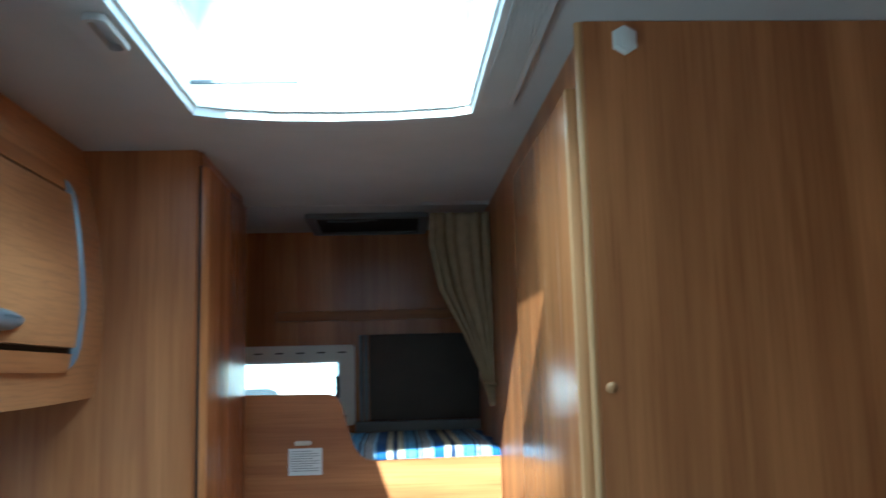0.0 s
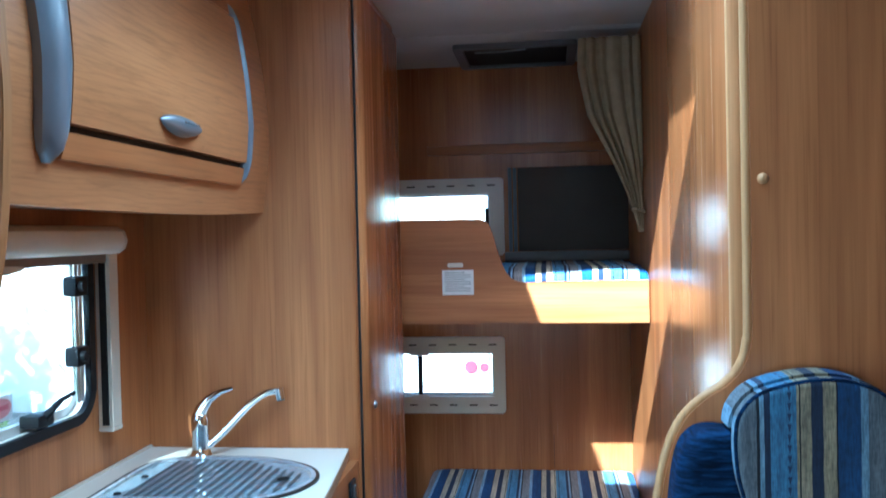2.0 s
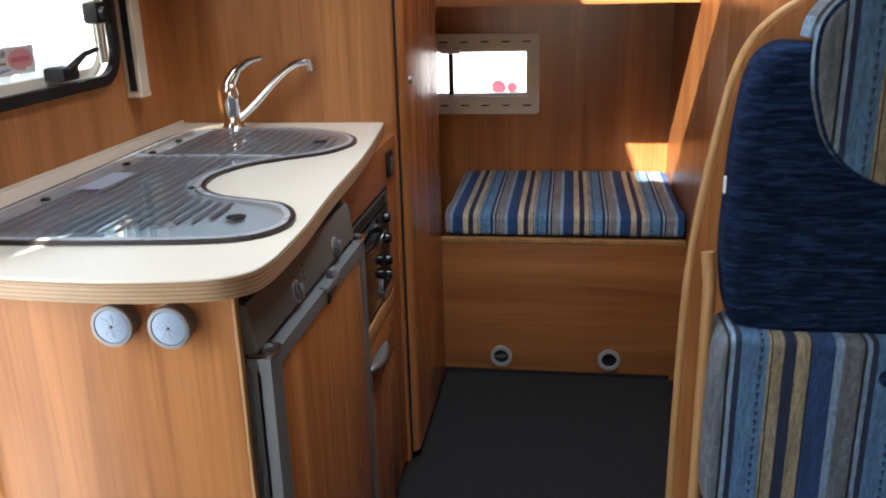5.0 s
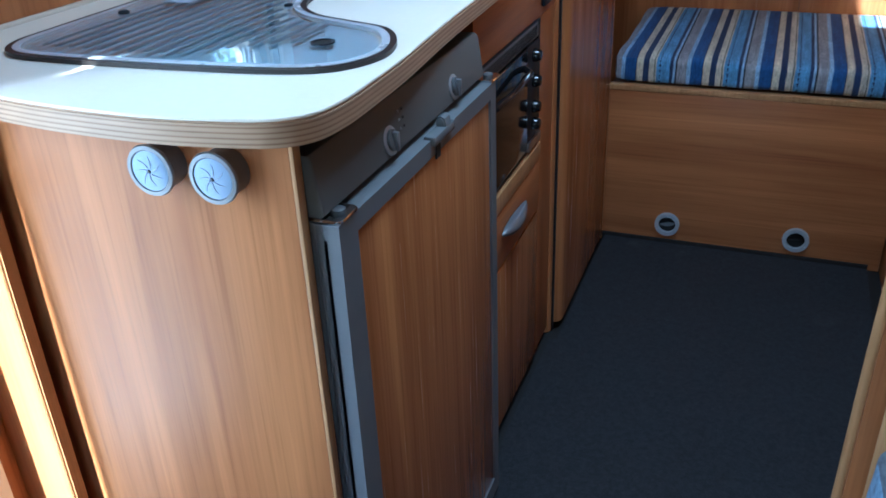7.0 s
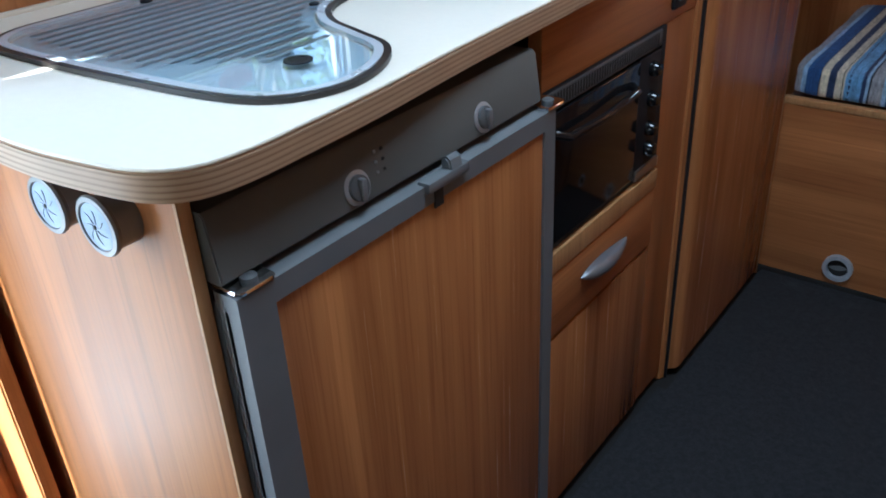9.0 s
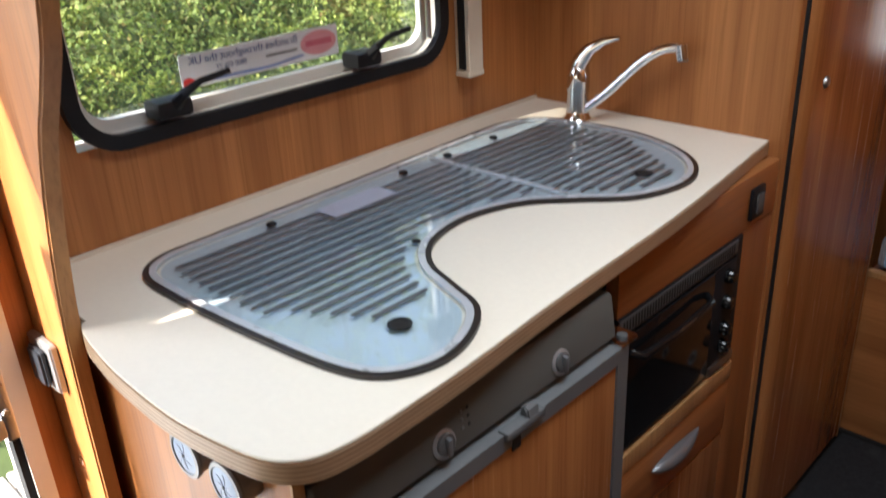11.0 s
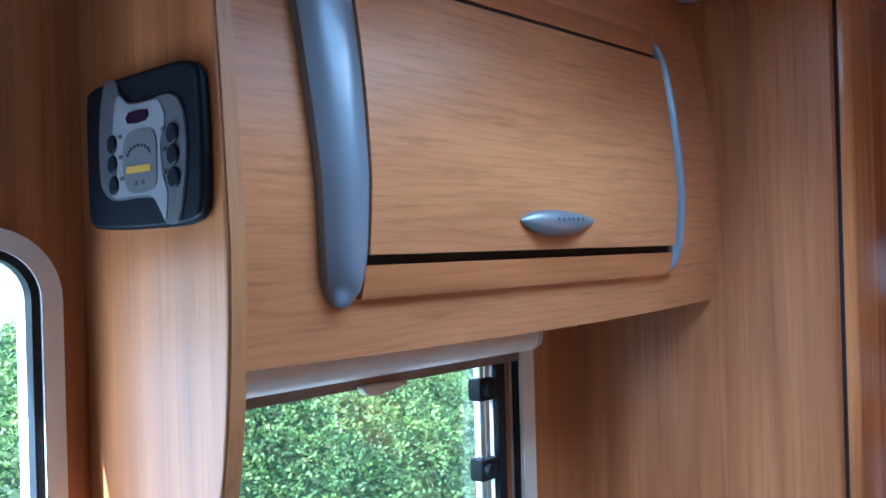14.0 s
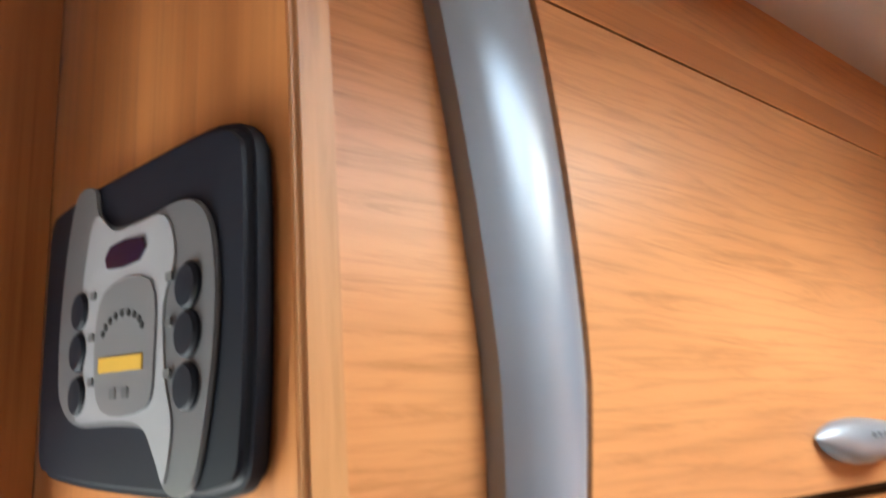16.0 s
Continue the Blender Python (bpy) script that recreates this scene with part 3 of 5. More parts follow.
def lower_bunk():
    b = thing("lower_bunk", "cherry bunk base with two round heater outlets", "bunk bed")
    part("front_board", box((-0.163, 2.894, 0.0), (0.572, 2.912, 0.440), 0.001), M_WOOD_X, b)
    part("edging", box((-0.163, 2.892, 0.4405), (0.572, 2.914, 0.456), 0.003), M_EDGE, b, "light beech edging strip")
    part("bed_board", box((-0.163, 2.915, 0.428), (0.572, REAR_Y - 0.002, 0.443)), M_WOOD_X, b)
    part("base_trim", box((-0.163, 2.887, 0.0), (0.545, 2.8935, 0.018), 0.002), M_DARK, b)
    for x, tilt in ((0.023, 0.35), (0.360, 1.2)):
        v = part("heater_outlet", ring(circle(x, 0.065, 0.0335, 28), circle(x, 0.065, 0.0235, 28), "y", 2.882, 2.894), M_OUTLET, b, "round grey plastic warm-air outlet")
        part("cavity", prism(circle(x, 0.065, 0.0238, 28), "y", 2.8925, 2.8936), M_DARK, v)
        part("flap", prism(smooth_line([(x - 0.020, 0.062), (x, 0.056 + 0.004 * tilt), (x + 0.020, 0.066), (x + 0.004, 0.073 - 0.007 * tilt)], True, 4), "y", 2.8895, 2.892), M_GREY if tilt < 1 else M_DARK, v)
        for k in range(3):
            a = radians(90 + 120 * k)
            part("screw", lathe([(0.0022, 0), (0.0016, -0.0015)], (x + 0.0285 * math.cos(a), 2.882, 0.065 + 0.0285 * math.sin(a)), "y", 8), M_STEEL, v)
    return b


lower_bunk()
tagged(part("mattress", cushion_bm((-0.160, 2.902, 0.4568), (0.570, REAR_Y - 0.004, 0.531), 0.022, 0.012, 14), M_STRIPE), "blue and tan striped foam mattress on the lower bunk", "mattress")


def upper_bunk():
    b = thing("upper_bunk", "cherry upper bunk with a cut-away guard board and a paper notice", "bunk bed")
    outline = [(-0.163, 1.137), (0.572, 1.134), (0.572, 1.261)]
    curve = [(0.30, 1.260), (0.215, 1.258), (0.178, 1.266), (0.156, 1.288), (0.140, 1.325), (0.113, 1.415), (0.102, 1.438), (0.082, 1.449), (0.05, 1.451)]
    outline += smooth_line(curve, False, 4) + [(-0.163, 1.453)]
    part("guard_board", prism(outline, "y", 2.913, 2.930, 0.002), M_WOOD_X, b)
    part("bed_board", box((-0.163, 2.931, 1.150), (0.572, REAR_Y - 0.002, 1.168)), M_WOOD_X, b)
    part("grip", prism(round_rect(-0.021, 1.307, 0.027, 1.320, 0.006), "y", 2.904, 2.9128, 0.003), M_CREAM, b, "small oval catch")
    return b


upper_bunk()
tagged(part("mattress", cushion_bm((-0.160, 2.934, 1.169), (0.570, REAR_Y - 0.004, 1.300), 0.028, 0.03, 14, 5), M_STRIPE), "blue and tan striped foam mattress on the upper bunk", "mattress")


def notice():
    n = thing("notice", "white printed paper notice taped to the upper bunk", "notice")
    part("sheet", box((-0.038, 2.9118, 1.224), (0.057, 2.9128, 1.299)), M_PAPER, n)
    for k in range(9):
        w = 0.078 if k % 3 else 0.060
        part("print_line", box((-0.030, 2.9112, 1.290 - 0.0068 * k), (-0.030 + w, 2.9117, 1.2917 - 0.0068 * k)), M_INK, n)
    return n


notice()


def rear_window(name, outer, hole, stay_x, label):
    w = tagged(new(name), label, "window", "", "structure")
    o, i = round_rect(*outer, 0.014), round_rect(*hole, 0.010)
    part("window_frame", ring(o, i, "y", REAR_Y - 0.022, REAR_Y - 0.0005), M_BEIGE, w)
    cx = [outer[2] - 0.045 - 0.075 * k for k in range(6)]
    for x in cx:
        for z in ((outer[3] + hole[3]) / 2, (outer[1] + hole[1]) / 2):
            part("slot", prism(round_rect(x - 0.015, z - 0.0025, x + 0.015, z + 0.0025, 0.002, 3), "y", REAR_Y - 0.0228, REAR_Y - 0.0215), M_DARK, w)
    p = part("pane", box((hole[0], REAR_Y + 0.018, hole[1]), (hole[2], REAR_Y + 0.021, hole[3])), M_GLASS, w)
    p.visible_shadow = False
    part("window_sill", ring(i, inset(i, 0.010), "y", REAR_Y + 0.004, REAR_Y + 0.020), M_WHITE, w)
    if stay_x is not None:
        part("stay", box((stay_x - 0.009, REAR_Y - 0.012, hole[1] + 0.004), (stay_x + 0.009, REAR_Y - 0.002, hole[3] - 0.004), 0.003), M_BLACK, w)
        for z in (hole[1] - 0.002, hole[3] - 0.004):
            part("bracket", box((stay_x - 0.035, REAR_Y - 0.030, z - 0.009), (stay_x + 0.035, REAR_Y - 0.020, z + 0.010), 0.004), M_WHITE, w)
    return w


rear_window("window_1", (-0.435, 0.737, 0.115, 1.022), LOW_WIN, -0.205, "small beige-framed lower bunk window, closed")
rear_window("window_2", (-0.435, 1.325, 0.122, 1.612), HIGH_WIN, None, "small beige-framed upper bunk window, closed")
for x in (0.058,):
    tagged(part("window_catch", box((x - 0.006, REAR_Y - 0.016, 1.42), (x + 0.008, REAR_Y - 0.002, 1.50), 0.003), M_BLACK), "small black window catch at the bunk window", "catch")


def bunk_screen():
    s = thing("bunk_cupboard", "dark closed panel with a grey rail above the upper bunk", "cupboard")
    part("panel", box((0.176, REAR_Y - 0.030, 1.338), (0.573, REAR_Y - 0.001, 1.645), 0.003), mottled("dark_brown_panel", (0.045, 0.034, 0.026), 0.6, 0, 0.15), s)
    part("rail", box((0.124, REAR_Y - 0.045, 1.300), (0.573, REAR_Y - 0.001, 1.336), 0.006), M_GREY, s, "grey metal rail")
    for x in (0.140, 0.158):
        part("upright", box((x, REAR_Y - 0.034, 1.338), (x + 0.012, REAR_Y - 0.001, 1.645), 0.003), M_GREY, s)
    return s


bunk_screen()
structure("joint", box((0.2890, REAR_Y - 0.0012, 0.53), (0.2905, REAR_Y + 0.001, 0.655)), M_DARK, "fine dark crack in the rear wall laminate")
structure("trim_rear", box((-0.16, REAR_Y - 0.014, 1.70), (RIGHT_X - 0.001, REAR_Y - 0.001, 1.735), 0.003), M_WOOD_X, "dark cherry strip across the rear wall")


def bunk_curtain():
    bm = bmesh.new()
    rows, cols = 40, 72
    left = [(1.995, 0.384), (1.90, 0.380), (1.76, 0.407), (1.62, 0.478), (1.52, 0.520), (1.44, 0.546), (1.40, 0.556)]
    grid = []
    for i in range(rows + 1):
        z = 1.995 - i / rows * 0.594
        for (za, xa), (zb, xb) in zip(left, left[1:]):
            if zb <= z <= za:
                xl = xa + (xb - xa) * (za - z) / (za - zb)
        xr = 0.570
        row = []
        for j in range(cols + 1):
            s = j / cols
            amp = 0.020 * (0.55 + 0.45 * math.sin(3.1 * s + 1.5 * z)) * min(1, (xr - xl) / 0.10)
            y = 3.0 + amp * math.sin(2 * math.pi * (6.5 * s + 0.25 * math.sin(4 * z) + 0.5 * s * s)) + 0.006 * math.sin(31 * s + 6 * z)
            row.append(bm.verts.new((xl + (xr - xl) * s, y, z)))
        grid.append(row)
    for a, b in zip(grid, grid[1:]):
        for j in range(cols):
            bm.faces.new((a[j], a[j + 1], b[j + 1], b[j]))
    c = thing("bunk_curtain", "beige curtain gathered and tied back beside the upper bunk", "curtain")
    ob = part("cloth", bm, M_CURTAIN, c)
    so = ob.modifiers.new("thick", "SOLIDIFY")
    so.thickness = 0.002
    part("track", box((0.36, 2.994, CEIL_Z - 0.006), (0.572, 3.004, CEIL_Z - 0.0005), 0.001), M_CEIL, c)
    part("tie_back", tube([(0.536, 2.985, 1.47), (0.548, 2.970, 1.468), (0.564, 2.975, 1.465), (0.572, 2.99, 1.463)], 0.006, 8), M_CURTAIN, c)
    return c


bunk_curtain()


def roof_vent():
    v = thing("roof_vent", "dark closed roof vent in a grey frame over the bunks", "roof vent")
    part("frame", ring(round_rect(-0.02, 3.16, 0.39, 3.52, 0.02), round_rect(0.01, 3.195, 0.36, 3.49, 0.012), "z", CEIL_Z - 0.016, CEIL_Z - 0.001), M_GREY, v)
    part("cover", box((0.012, 3.197, CEIL_Z - 0.008), (0.358, 3.488, CEIL_Z - 0.002)), M_DARK, v)
    part("stay", tube([(0.05, 3.24, CEIL_Z - 0.014), (0.15, 3.22, CEIL_Z - 0.018), (0.22, 3.215, CEIL_Z - 0.014)], 0.004, 8), M_GREY, v)
    return v


roof_vent()


def rooflight():
    r = tagged(new("rooflight"), "large white-framed acrylic rooflight with a blind cassette", "rooflight", "", "structure")
    hole = [(-0.107, 1.36), (-0.107, 2.017), (-0.07, 2.035), (0.05, 2.060), (0.16, 2.066), (0.28, 2.060), (0.395, 2.040), (0.432, 2.022), (0.432, 1.36)]
    outer = [(-0.186, 1.29), (-0.186, 1.99), (-0.15, 2.035), (0.03, 2.090), (0.16, 2.098), (0.30, 2.090), (0.47, 2.045), (0.506, 2.0), (0.506, 1.29)]
    part("window_frame", ring(outer, hole, "z", CEIL_Z - 0.022, CEIL_Z - 0.0005), M_CEIL, r)
    part("liner", ring([(u - 0.001 * (1 if u < 0.16 else -1), v) for u, v in hole], inset(hole, 0.006), "z", CEIL_Z - 0.004, CEIL_Z + 0.140), M_WHITE, r)
    dome = part("dome", prism(inset(hole, -0.02), "z", CEIL_Z + 0.143, CEIL_Z + 0.149), M_DOME, r)
    dome.visible_shadow = False
    part("handle", ring(round_rect(-0.153, 1.545, -0.118, 1.67, 0.012), round_rect(-0.146, 1.553, -0.125, 1.662, 0.009), "z", CEIL_Z - 0.033, CEIL_Z - 0.0225), M_CEIL, r, "pale pull handle")
    for k in range(9):
        part("vent_rib", box((0.445 + 0.006 * k, 1.40, CEIL_Z - 0.0248), (0.4475 + 0.006 * k, 1.98, CEIL_Z - 0.0222)), M_CEIL, r)
    part("blind_bar", box((-0.10, 1.955, CEIL_Z + 0.02), (0.10, 1.962, CEIL_Z + 0.026)), M_GREY, r)
    return r


rooflight()

# ---- kitchen ----
def worktop():
    w = thing("worktop", "cream laminate kitchen worktop with a layered wooden edge", "worktop")
    front = smooth_line([(-0.530, 1.2965), (-0.505, 1.287), (-0.45, 1.278), (-0.39, 1.272), (-0.293, 1.270), (-0.214, 1.279), (-0.165, 1.292), (-0.138, 1.318), (-0.129, 1.362), (-0.129, 1.42), (-0.132, 1.51), (-0.146, 1.69), (-0.160, 1.95), (-0.177, 2.13), (-0.202, 2.348)], False, 5)
    outline = front + [(-0.202, 2.351), (WALL_X + 0.001, 2.351), (WALL_X + 0.001, 1.302), (-0.530, 1.302)]
    part("edge", prism([(u, v) for u, v in outline], "z", TOP_Z - 0.0280, TOP_Z - 0.003, 0.002), M_PLY, w, "layered brown and tan edge")
    part("surface", prism(inset(outline, 0.0005), "z", TOP_Z - 0.0028, TOP_Z, 0.0008), M_TOP, w)
    part("wall_seal", box((WALL_X + 0.001, 1.303, TOP_Z), (WALL_X + 0.008, 2.350, TOP_Z + 0.006), 0.002), M_CREAM, w)
    return w


worktop()

HOB = smooth_line([(-0.618, 1.52), (-0.612, 1.44), (-0.575, 1.399), (-0.50, 1.392), (-0.371, 1.398), (-0.235, 1.412), (-0.176, 1.437), (-0.150, 1.490), (-0.160, 1.550), (-0.196, 1.602), (-0.255, 1.626), (-0.315, 1.650), (-0.360, 1.702), (-0.376, 1.785), (-0.350, 1.868), (-0.296, 1.925), (-0.232, 1.985), (-0.204, 2.070), (-0.222, 2.145), (-0.280, 2.205), (-0.372, 2.245), (-0.47, 2.252), (-0.56, 2.243), (-0.615, 2.205), (-0.632, 2.14), (-0.630, 2.0), (-0.622, 1.75)], True, 5)


def hob_unit():
    h = thing("hob_and_sink", "steel hob and sink unit under a striped S-shaped glass lid", "hob and sink")
    part("rubber_seal", ring(HOB, inset(HOB, 0.0075), "z", TOP_Z + 0.0003, TOP_Z + 0.0055), M_SEAL, h, "dark brown rubber seal")
    i1 = inset(HOB, 0.0077)
    part("rim", ring(i1, inset(i1, 0.0088), "z", TOP_Z + 0.001, TOP_Z + 0.0062), M_RIM, h, "brushed steel rim")
    i2 = inset(HOB, 0.021)
    part("bowl", prism(i2, "z", TOP_Z + 0.0003, TOP_Z + 0.0012), mottled("pressed_steel", (0.48, 0.575, 0.64), 0.40, 0.0, 0.10, 8), h, "pressed steel hob and basin")
    lid = part("glass_lid", prism(inset(HOB, 0.017), "z", TOP_Z + 0.0030, TOP_Z + 0.0065, 0.001), M_LID, h, "clear glass lid")
    lid.visible_shadow = False
    pts = inset(HOB, 0.032)

    def cross(x):
        ys = []
        for (u0, v0), (u1, v1) in zip(pts, pts[1:] + pts[:1]):
            if (u0 - x) * (u1 - x) < 0:
                ys.append(v0 + (v1 - v0) * (x - u0) / (u1 - u0))
        return sorted(ys)

    for k in range(17):
        x = -0.560 + 0.0205 * k
        ys = cross(x)
        for a, b in zip(ys[::2], ys[1::2]):
            a, b = a + 0.006, b - 0.006
            for lo, hi in ((a, min(b, 1.922)), (max(a, 1.942), b)):
                if k > 9 and lo < 1.7:
                    lo += 0.012 + 0.010 * (k - 9)
                    if k > 14:
                        continue
                if k > 8 and lo > 1.9:
                    hi = min(hi, 2.21 - 0.014 * (k - 8))
                if hi - lo > 0.02:
                    part("stripe", prism(round_rect(x, lo, x + 0.0072, hi, 0.003, 2), "z", TOP_Z + 0.0067, TOP_Z + 0.0072), M_STRIPE_PRINT, h)
    part("divider", box((-0.600, 1.9295, TOP_Z + 0.0067), (-0.312, 1.9345, TOP_Z + 0.0095), 0.001), M_RIM, h, "thin steel strip across the lid")
    for x, y in ((-0.235, 1.516), (-0.275, 2.072)):
        d = part("knob_hole", ring(circle(x, y, 0.0140, 28), circle(x, y, 0.0100, 28), "z", TOP_Z + 0.0068, TOP_Z + 0.0080), M_BLACK, h, "black rubber finger hole")
        part("recess", prism(circle(x, y, 0.0102, 24), "z", TOP_Z + 0.0067, TOP_Z + 0.0073), M_DARK, d)
    for y in (1.594, 1.851, 1.955, 2.073):
        part("lid_clip", lathe([(0.0075, 0.0067), (0.0075, 0.009), (0.005, 0.011), (0.002, 0.011)], (-0.575 - 0.008 * (y - 1.8), y, TOP_Z), "z", 14), M_BLACK, h)
    part("clip", lathe([(0.006, 0.0067), (0.006, 0.009), (0.003, 0.010)], (-0.373, 1.678, TOP_Z), "z", 14), M_BLACK, h)
    part("sticker", box((-0.565, 1.665, TOP_Z + 0.0073), (-0.520, 1.785, TOP_Z + 0.0077)), M_STICKER, h, "pale lilac instruction label")
    return h


M_STRIPE_PRINT = mottled("dark_glass_print", (0.085, 0.095, 0.105), 0.35, 0, 0.1)
M_RIM = mottled("polished_steel", (0.60, 0.64, 0.69), 0.28, 0.35, 0.06, 20)
M_SEAL = mottled("brown_rubber", (0.016, 0.012, 0.011), 0.4, 0, 0.2)
M_STICKER = mottled("lilac_label", (0.36, 0.38, 0.46), 0.4, 0, 0.05)
hob_unit()


def tap():
    t = thing("tap", "chrome single-lever mixer tap with a swivel spout on the worktop", "tap")
    b = Vector((-0.532, 2.262, TOP_Z))
    part("body", lathe([(0.026, 0.0), (0.026, 0.005), (0.0225, 0.009), (0.0205, 0.02), (0.0195, 0.055), (0.021, 0.060), (0.0215, 0.085), (0.019, 0.098), (0.012, 0.107), (0.003, 0.110)], b, "z", 28), M_CHROME, t)
    part("lever", tube([b + Vector(p) for p in ((-0.002, 0, 0.090), (0.004, 0.002, 0.112), (0.020, 0.006, 0.134), (0.045, 0.013, 0.150), (0.072, 0.020, 0.157))], [0.0185, 0.0165, 0.0115, 0.0075, 0.004], 14), M_CHROME, t)
    spout = smooth_line([(0.012, 0.0, 0.022), (0.05, 0.014, 0.055), (0.10, 0.033, 0.108), (0.135, 0.045, 0.136), (0.158, 0.053, 0.143), (0.172, 0.058, 0.141)], False, 6)
    part("spout", tube([b + Vector(p) for p in spout], 0.0092, 14), M_CHROME, t)
    part("nozzle", tube([b + Vector((0.171, 0.0575, 0.150)), b + Vector((0.175, 0.059, 0.124))], [0.0125, 0.0115], 16), M_CHROME, t)
    part("filter", tube([b + Vector((0.1748, 0.0589, 0.127)), b + Vector((0.1755, 0.0592, 0.121))], 0.0095, 14), M_GREY, t)
    return t


tap()


def kitchen_unit():
    k = thing("kitchen_unit", "cherry kitchen base unit with an end panel and a drawer", "kitchen unit")
    part("end_panel", box((-0.700, 1.308, 0.0), (-0.165, 1.320, TOP_Z - 0.0285), 0.001), M_WOOD_Z, k)
    part("edging", box((-0.1645, 1.3075, 0.0), (-0.1600, 1.3205, TOP_Z - 0.0285), 0.001), M_EDGE, k)
    part("fascia", box((-0.200, 1.862, 0.778), (-0.180, 2.351, TOP_Z - 0.0285), 0.001), M_WOOD_Y, k)
    part("stile", box((-0.200, 2.235, 0.02), (-0.181, 2.351, 0.777), 0.001), M_WOOD_Z, k)
    # near-black block in place of the unit's shaded inside
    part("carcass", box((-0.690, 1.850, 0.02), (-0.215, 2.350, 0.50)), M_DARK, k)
    part("shelf", box((-0.690, 1.850, 0.50), (-0.172, 2.233, 0.535), 0.003), M_EDGE, k, "light wooden shelf edge under the oven")
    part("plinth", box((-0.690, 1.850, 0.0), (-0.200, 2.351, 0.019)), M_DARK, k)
    d = part("drawer", box((-0.214, 1.868, 0.387), (-0.174, 2.232, 0.498), 0.004), M_WOOD_Y, k)
    handle(d, -0.174, 2.05, 0.452, 0.155)
    part("door", box((-0.214, 1.868, 0.022), (-0.176, 2.232, 0.380), 0.004), M_WOOD_Z2, k)
    return k


def handle(parent, x, y, z, length, h=0.030, mat=None):
    """A leaf-shaped metal grip along y."""
    bm = bmesh.new()
    n, m = 18, 10
    rows = []
    for i in range(n + 1):
        s = i / n
        w = math.sin(math.pi * min(0.999, max(0.001, s)) ** 0.8) ** 0.75
        row = []
        for j in range(m + 1):
            a = math.pi * j / m
            row.append(bm.verts.new((x + 0.002 + 0.020 * w * math.sin(a) ** 0.7, y - length / 2 + length * s, z + h / 2 * w * math.cos(a) - 0.004 * math.sin(math.pi * s))))
        rows.append(row)
    for a, b in zip(rows, rows[1:]):
        for j in range(m):
            bm.faces.new((a[j], a[j + 1], b[j + 1], b[j]))
        bm.faces.new((a[0], b[0], b[m], a[m]))
    bmesh.ops.recalc_face_normals(bm, faces=bm.faces[:])
    return part("handle", bm, mat or M_GRIP, parent, "leaf-shaped silver grip")


kitchen_unit()


M_POST = mottled("satin_grey_plastic", (0.17, 0.18, 0.19), 0.24, 0.2, 0.06)
M_FASCIA = mottled("mid_grey_fascia", (0.088, 0.086, 0.080), 0.45, 0, 0.08)

M_FASCIA.node_tree.nodes["Principled BSDF"].inputs["Specular IOR Level"].default_value = 0.25


def fridge():
    f = thing("fridge", "grey built-in fridge with a cherry door panel and two dials", "fridge")
    part("body", box((-0.68, 1.316, 0.02), (-0.212, 1.846, 0.862)), M_GREYDARK, f)
    prof = [(-0.212, 0.793), (-0.147, 0.793), (-0.143, 0.797), (-0.151, 0.852), (-0.155, 0.856), (-0.212, 0.856)]
    fascia = part("fascia", prism([(u, v) for u, v in prof], "y", 1.322, 1.800, 0.001), M_FASCIA, f, "dark grey control fascia")
    for y in (1.484, 1.685):
        n = Vector((0.976, 0, 0.217))
        c = Vector((-0.1462, y, 0.8135))
        ringp = part("dial", tube([c, c + n * 0.002, c + n * 0.003], [0.0165, 0.0165, 0.0150], 28), M_SILVER, fascia, "silver dial ring")
        part("dial_knob", tube([c + n * 0.003, c + n * 0.006, c + n * 0.007], [0.0125, 0.0120, 0.010], 24), M_GREYDARK, fascia)
        part("pointer", box((-0.1420, y - 0.003, 0.8025), (-0.1345, y + 0.003, 0.8245), 0.0015), M_GRIP, fascia)
    for j in range(3):
        for i in range(2):
            part("mark", box((-0.1500, 1.512 + 0.010 * i, 0.816 + 0.010 * j), (-0.1450 - 0.0012 * j, 1.515 + (0.010 if i else 0.0) , 0.8185 + 0.010 * j)), M_DARK if i else M_GRIP, fascia)
    d = part("door", box((-0.212, 1.322, 0.022), (-0.137, 1.806, 0.776), 0.006), M_GREYDARK, f)
    o = [(1.322, 0.020), (1.810, 0.020), (1.810, 0.787), (1.322, 0.787)]
    i = [(1.360, 0.055), (1.787, 0.055), (1.787, 0.765), (1.360, 0.765)]
    part("door_frame", ring(o, i, "x", -0.156, -0.1290), M_GREY, d, "grey plastic door frame")
    part("hinge_side", lathe([(0.022, 0.02), (0.022, 0.787)], (-0.1510, 1.3435, 0), "z", 24), M_POST, d)
    part("door_panel", box((-0.1360, 1.3605, 0.0555), (-0.1320, 1.7865, 0.7645), 0.001), M_WOOD_Z2, d, "cherry laminate door panel")
    for y in (1.346, 1.812):
        hg = part("hinge", prism(round_rect(-0.166, y - 0.022, -0.127, y + 0.020, 0.008), "z", 0.7875, 0.7910, 0.001), M_CHROME, d)
        part("hinge_cap", lathe([(0.0075, 0.7905), (0.0075, 0.7945), (0.005, 0.7960)], (-0.141, y, 0), "z", 16), M_GREYDARK, hg)
    la = part("latch", box((-0.139, 1.560, 0.779), (-0.123, 1.628, 0.791), 0.003), M_POST, d, "grey plastic door latch")
    part("latch_hook", prism([(-0.137, 0.791), (-0.124, 0.791), (-0.126, 0.801), (-0.131, 0.804), (-0.137, 0.801)], "y", 1.597, 1.618, 0.002), M_POST, la)
    part("latch_notch", box((-0.130, 1.574, 0.758), (-0.1280, 1.588, 0.779)), M_DARK, la)
    return f


fridge()


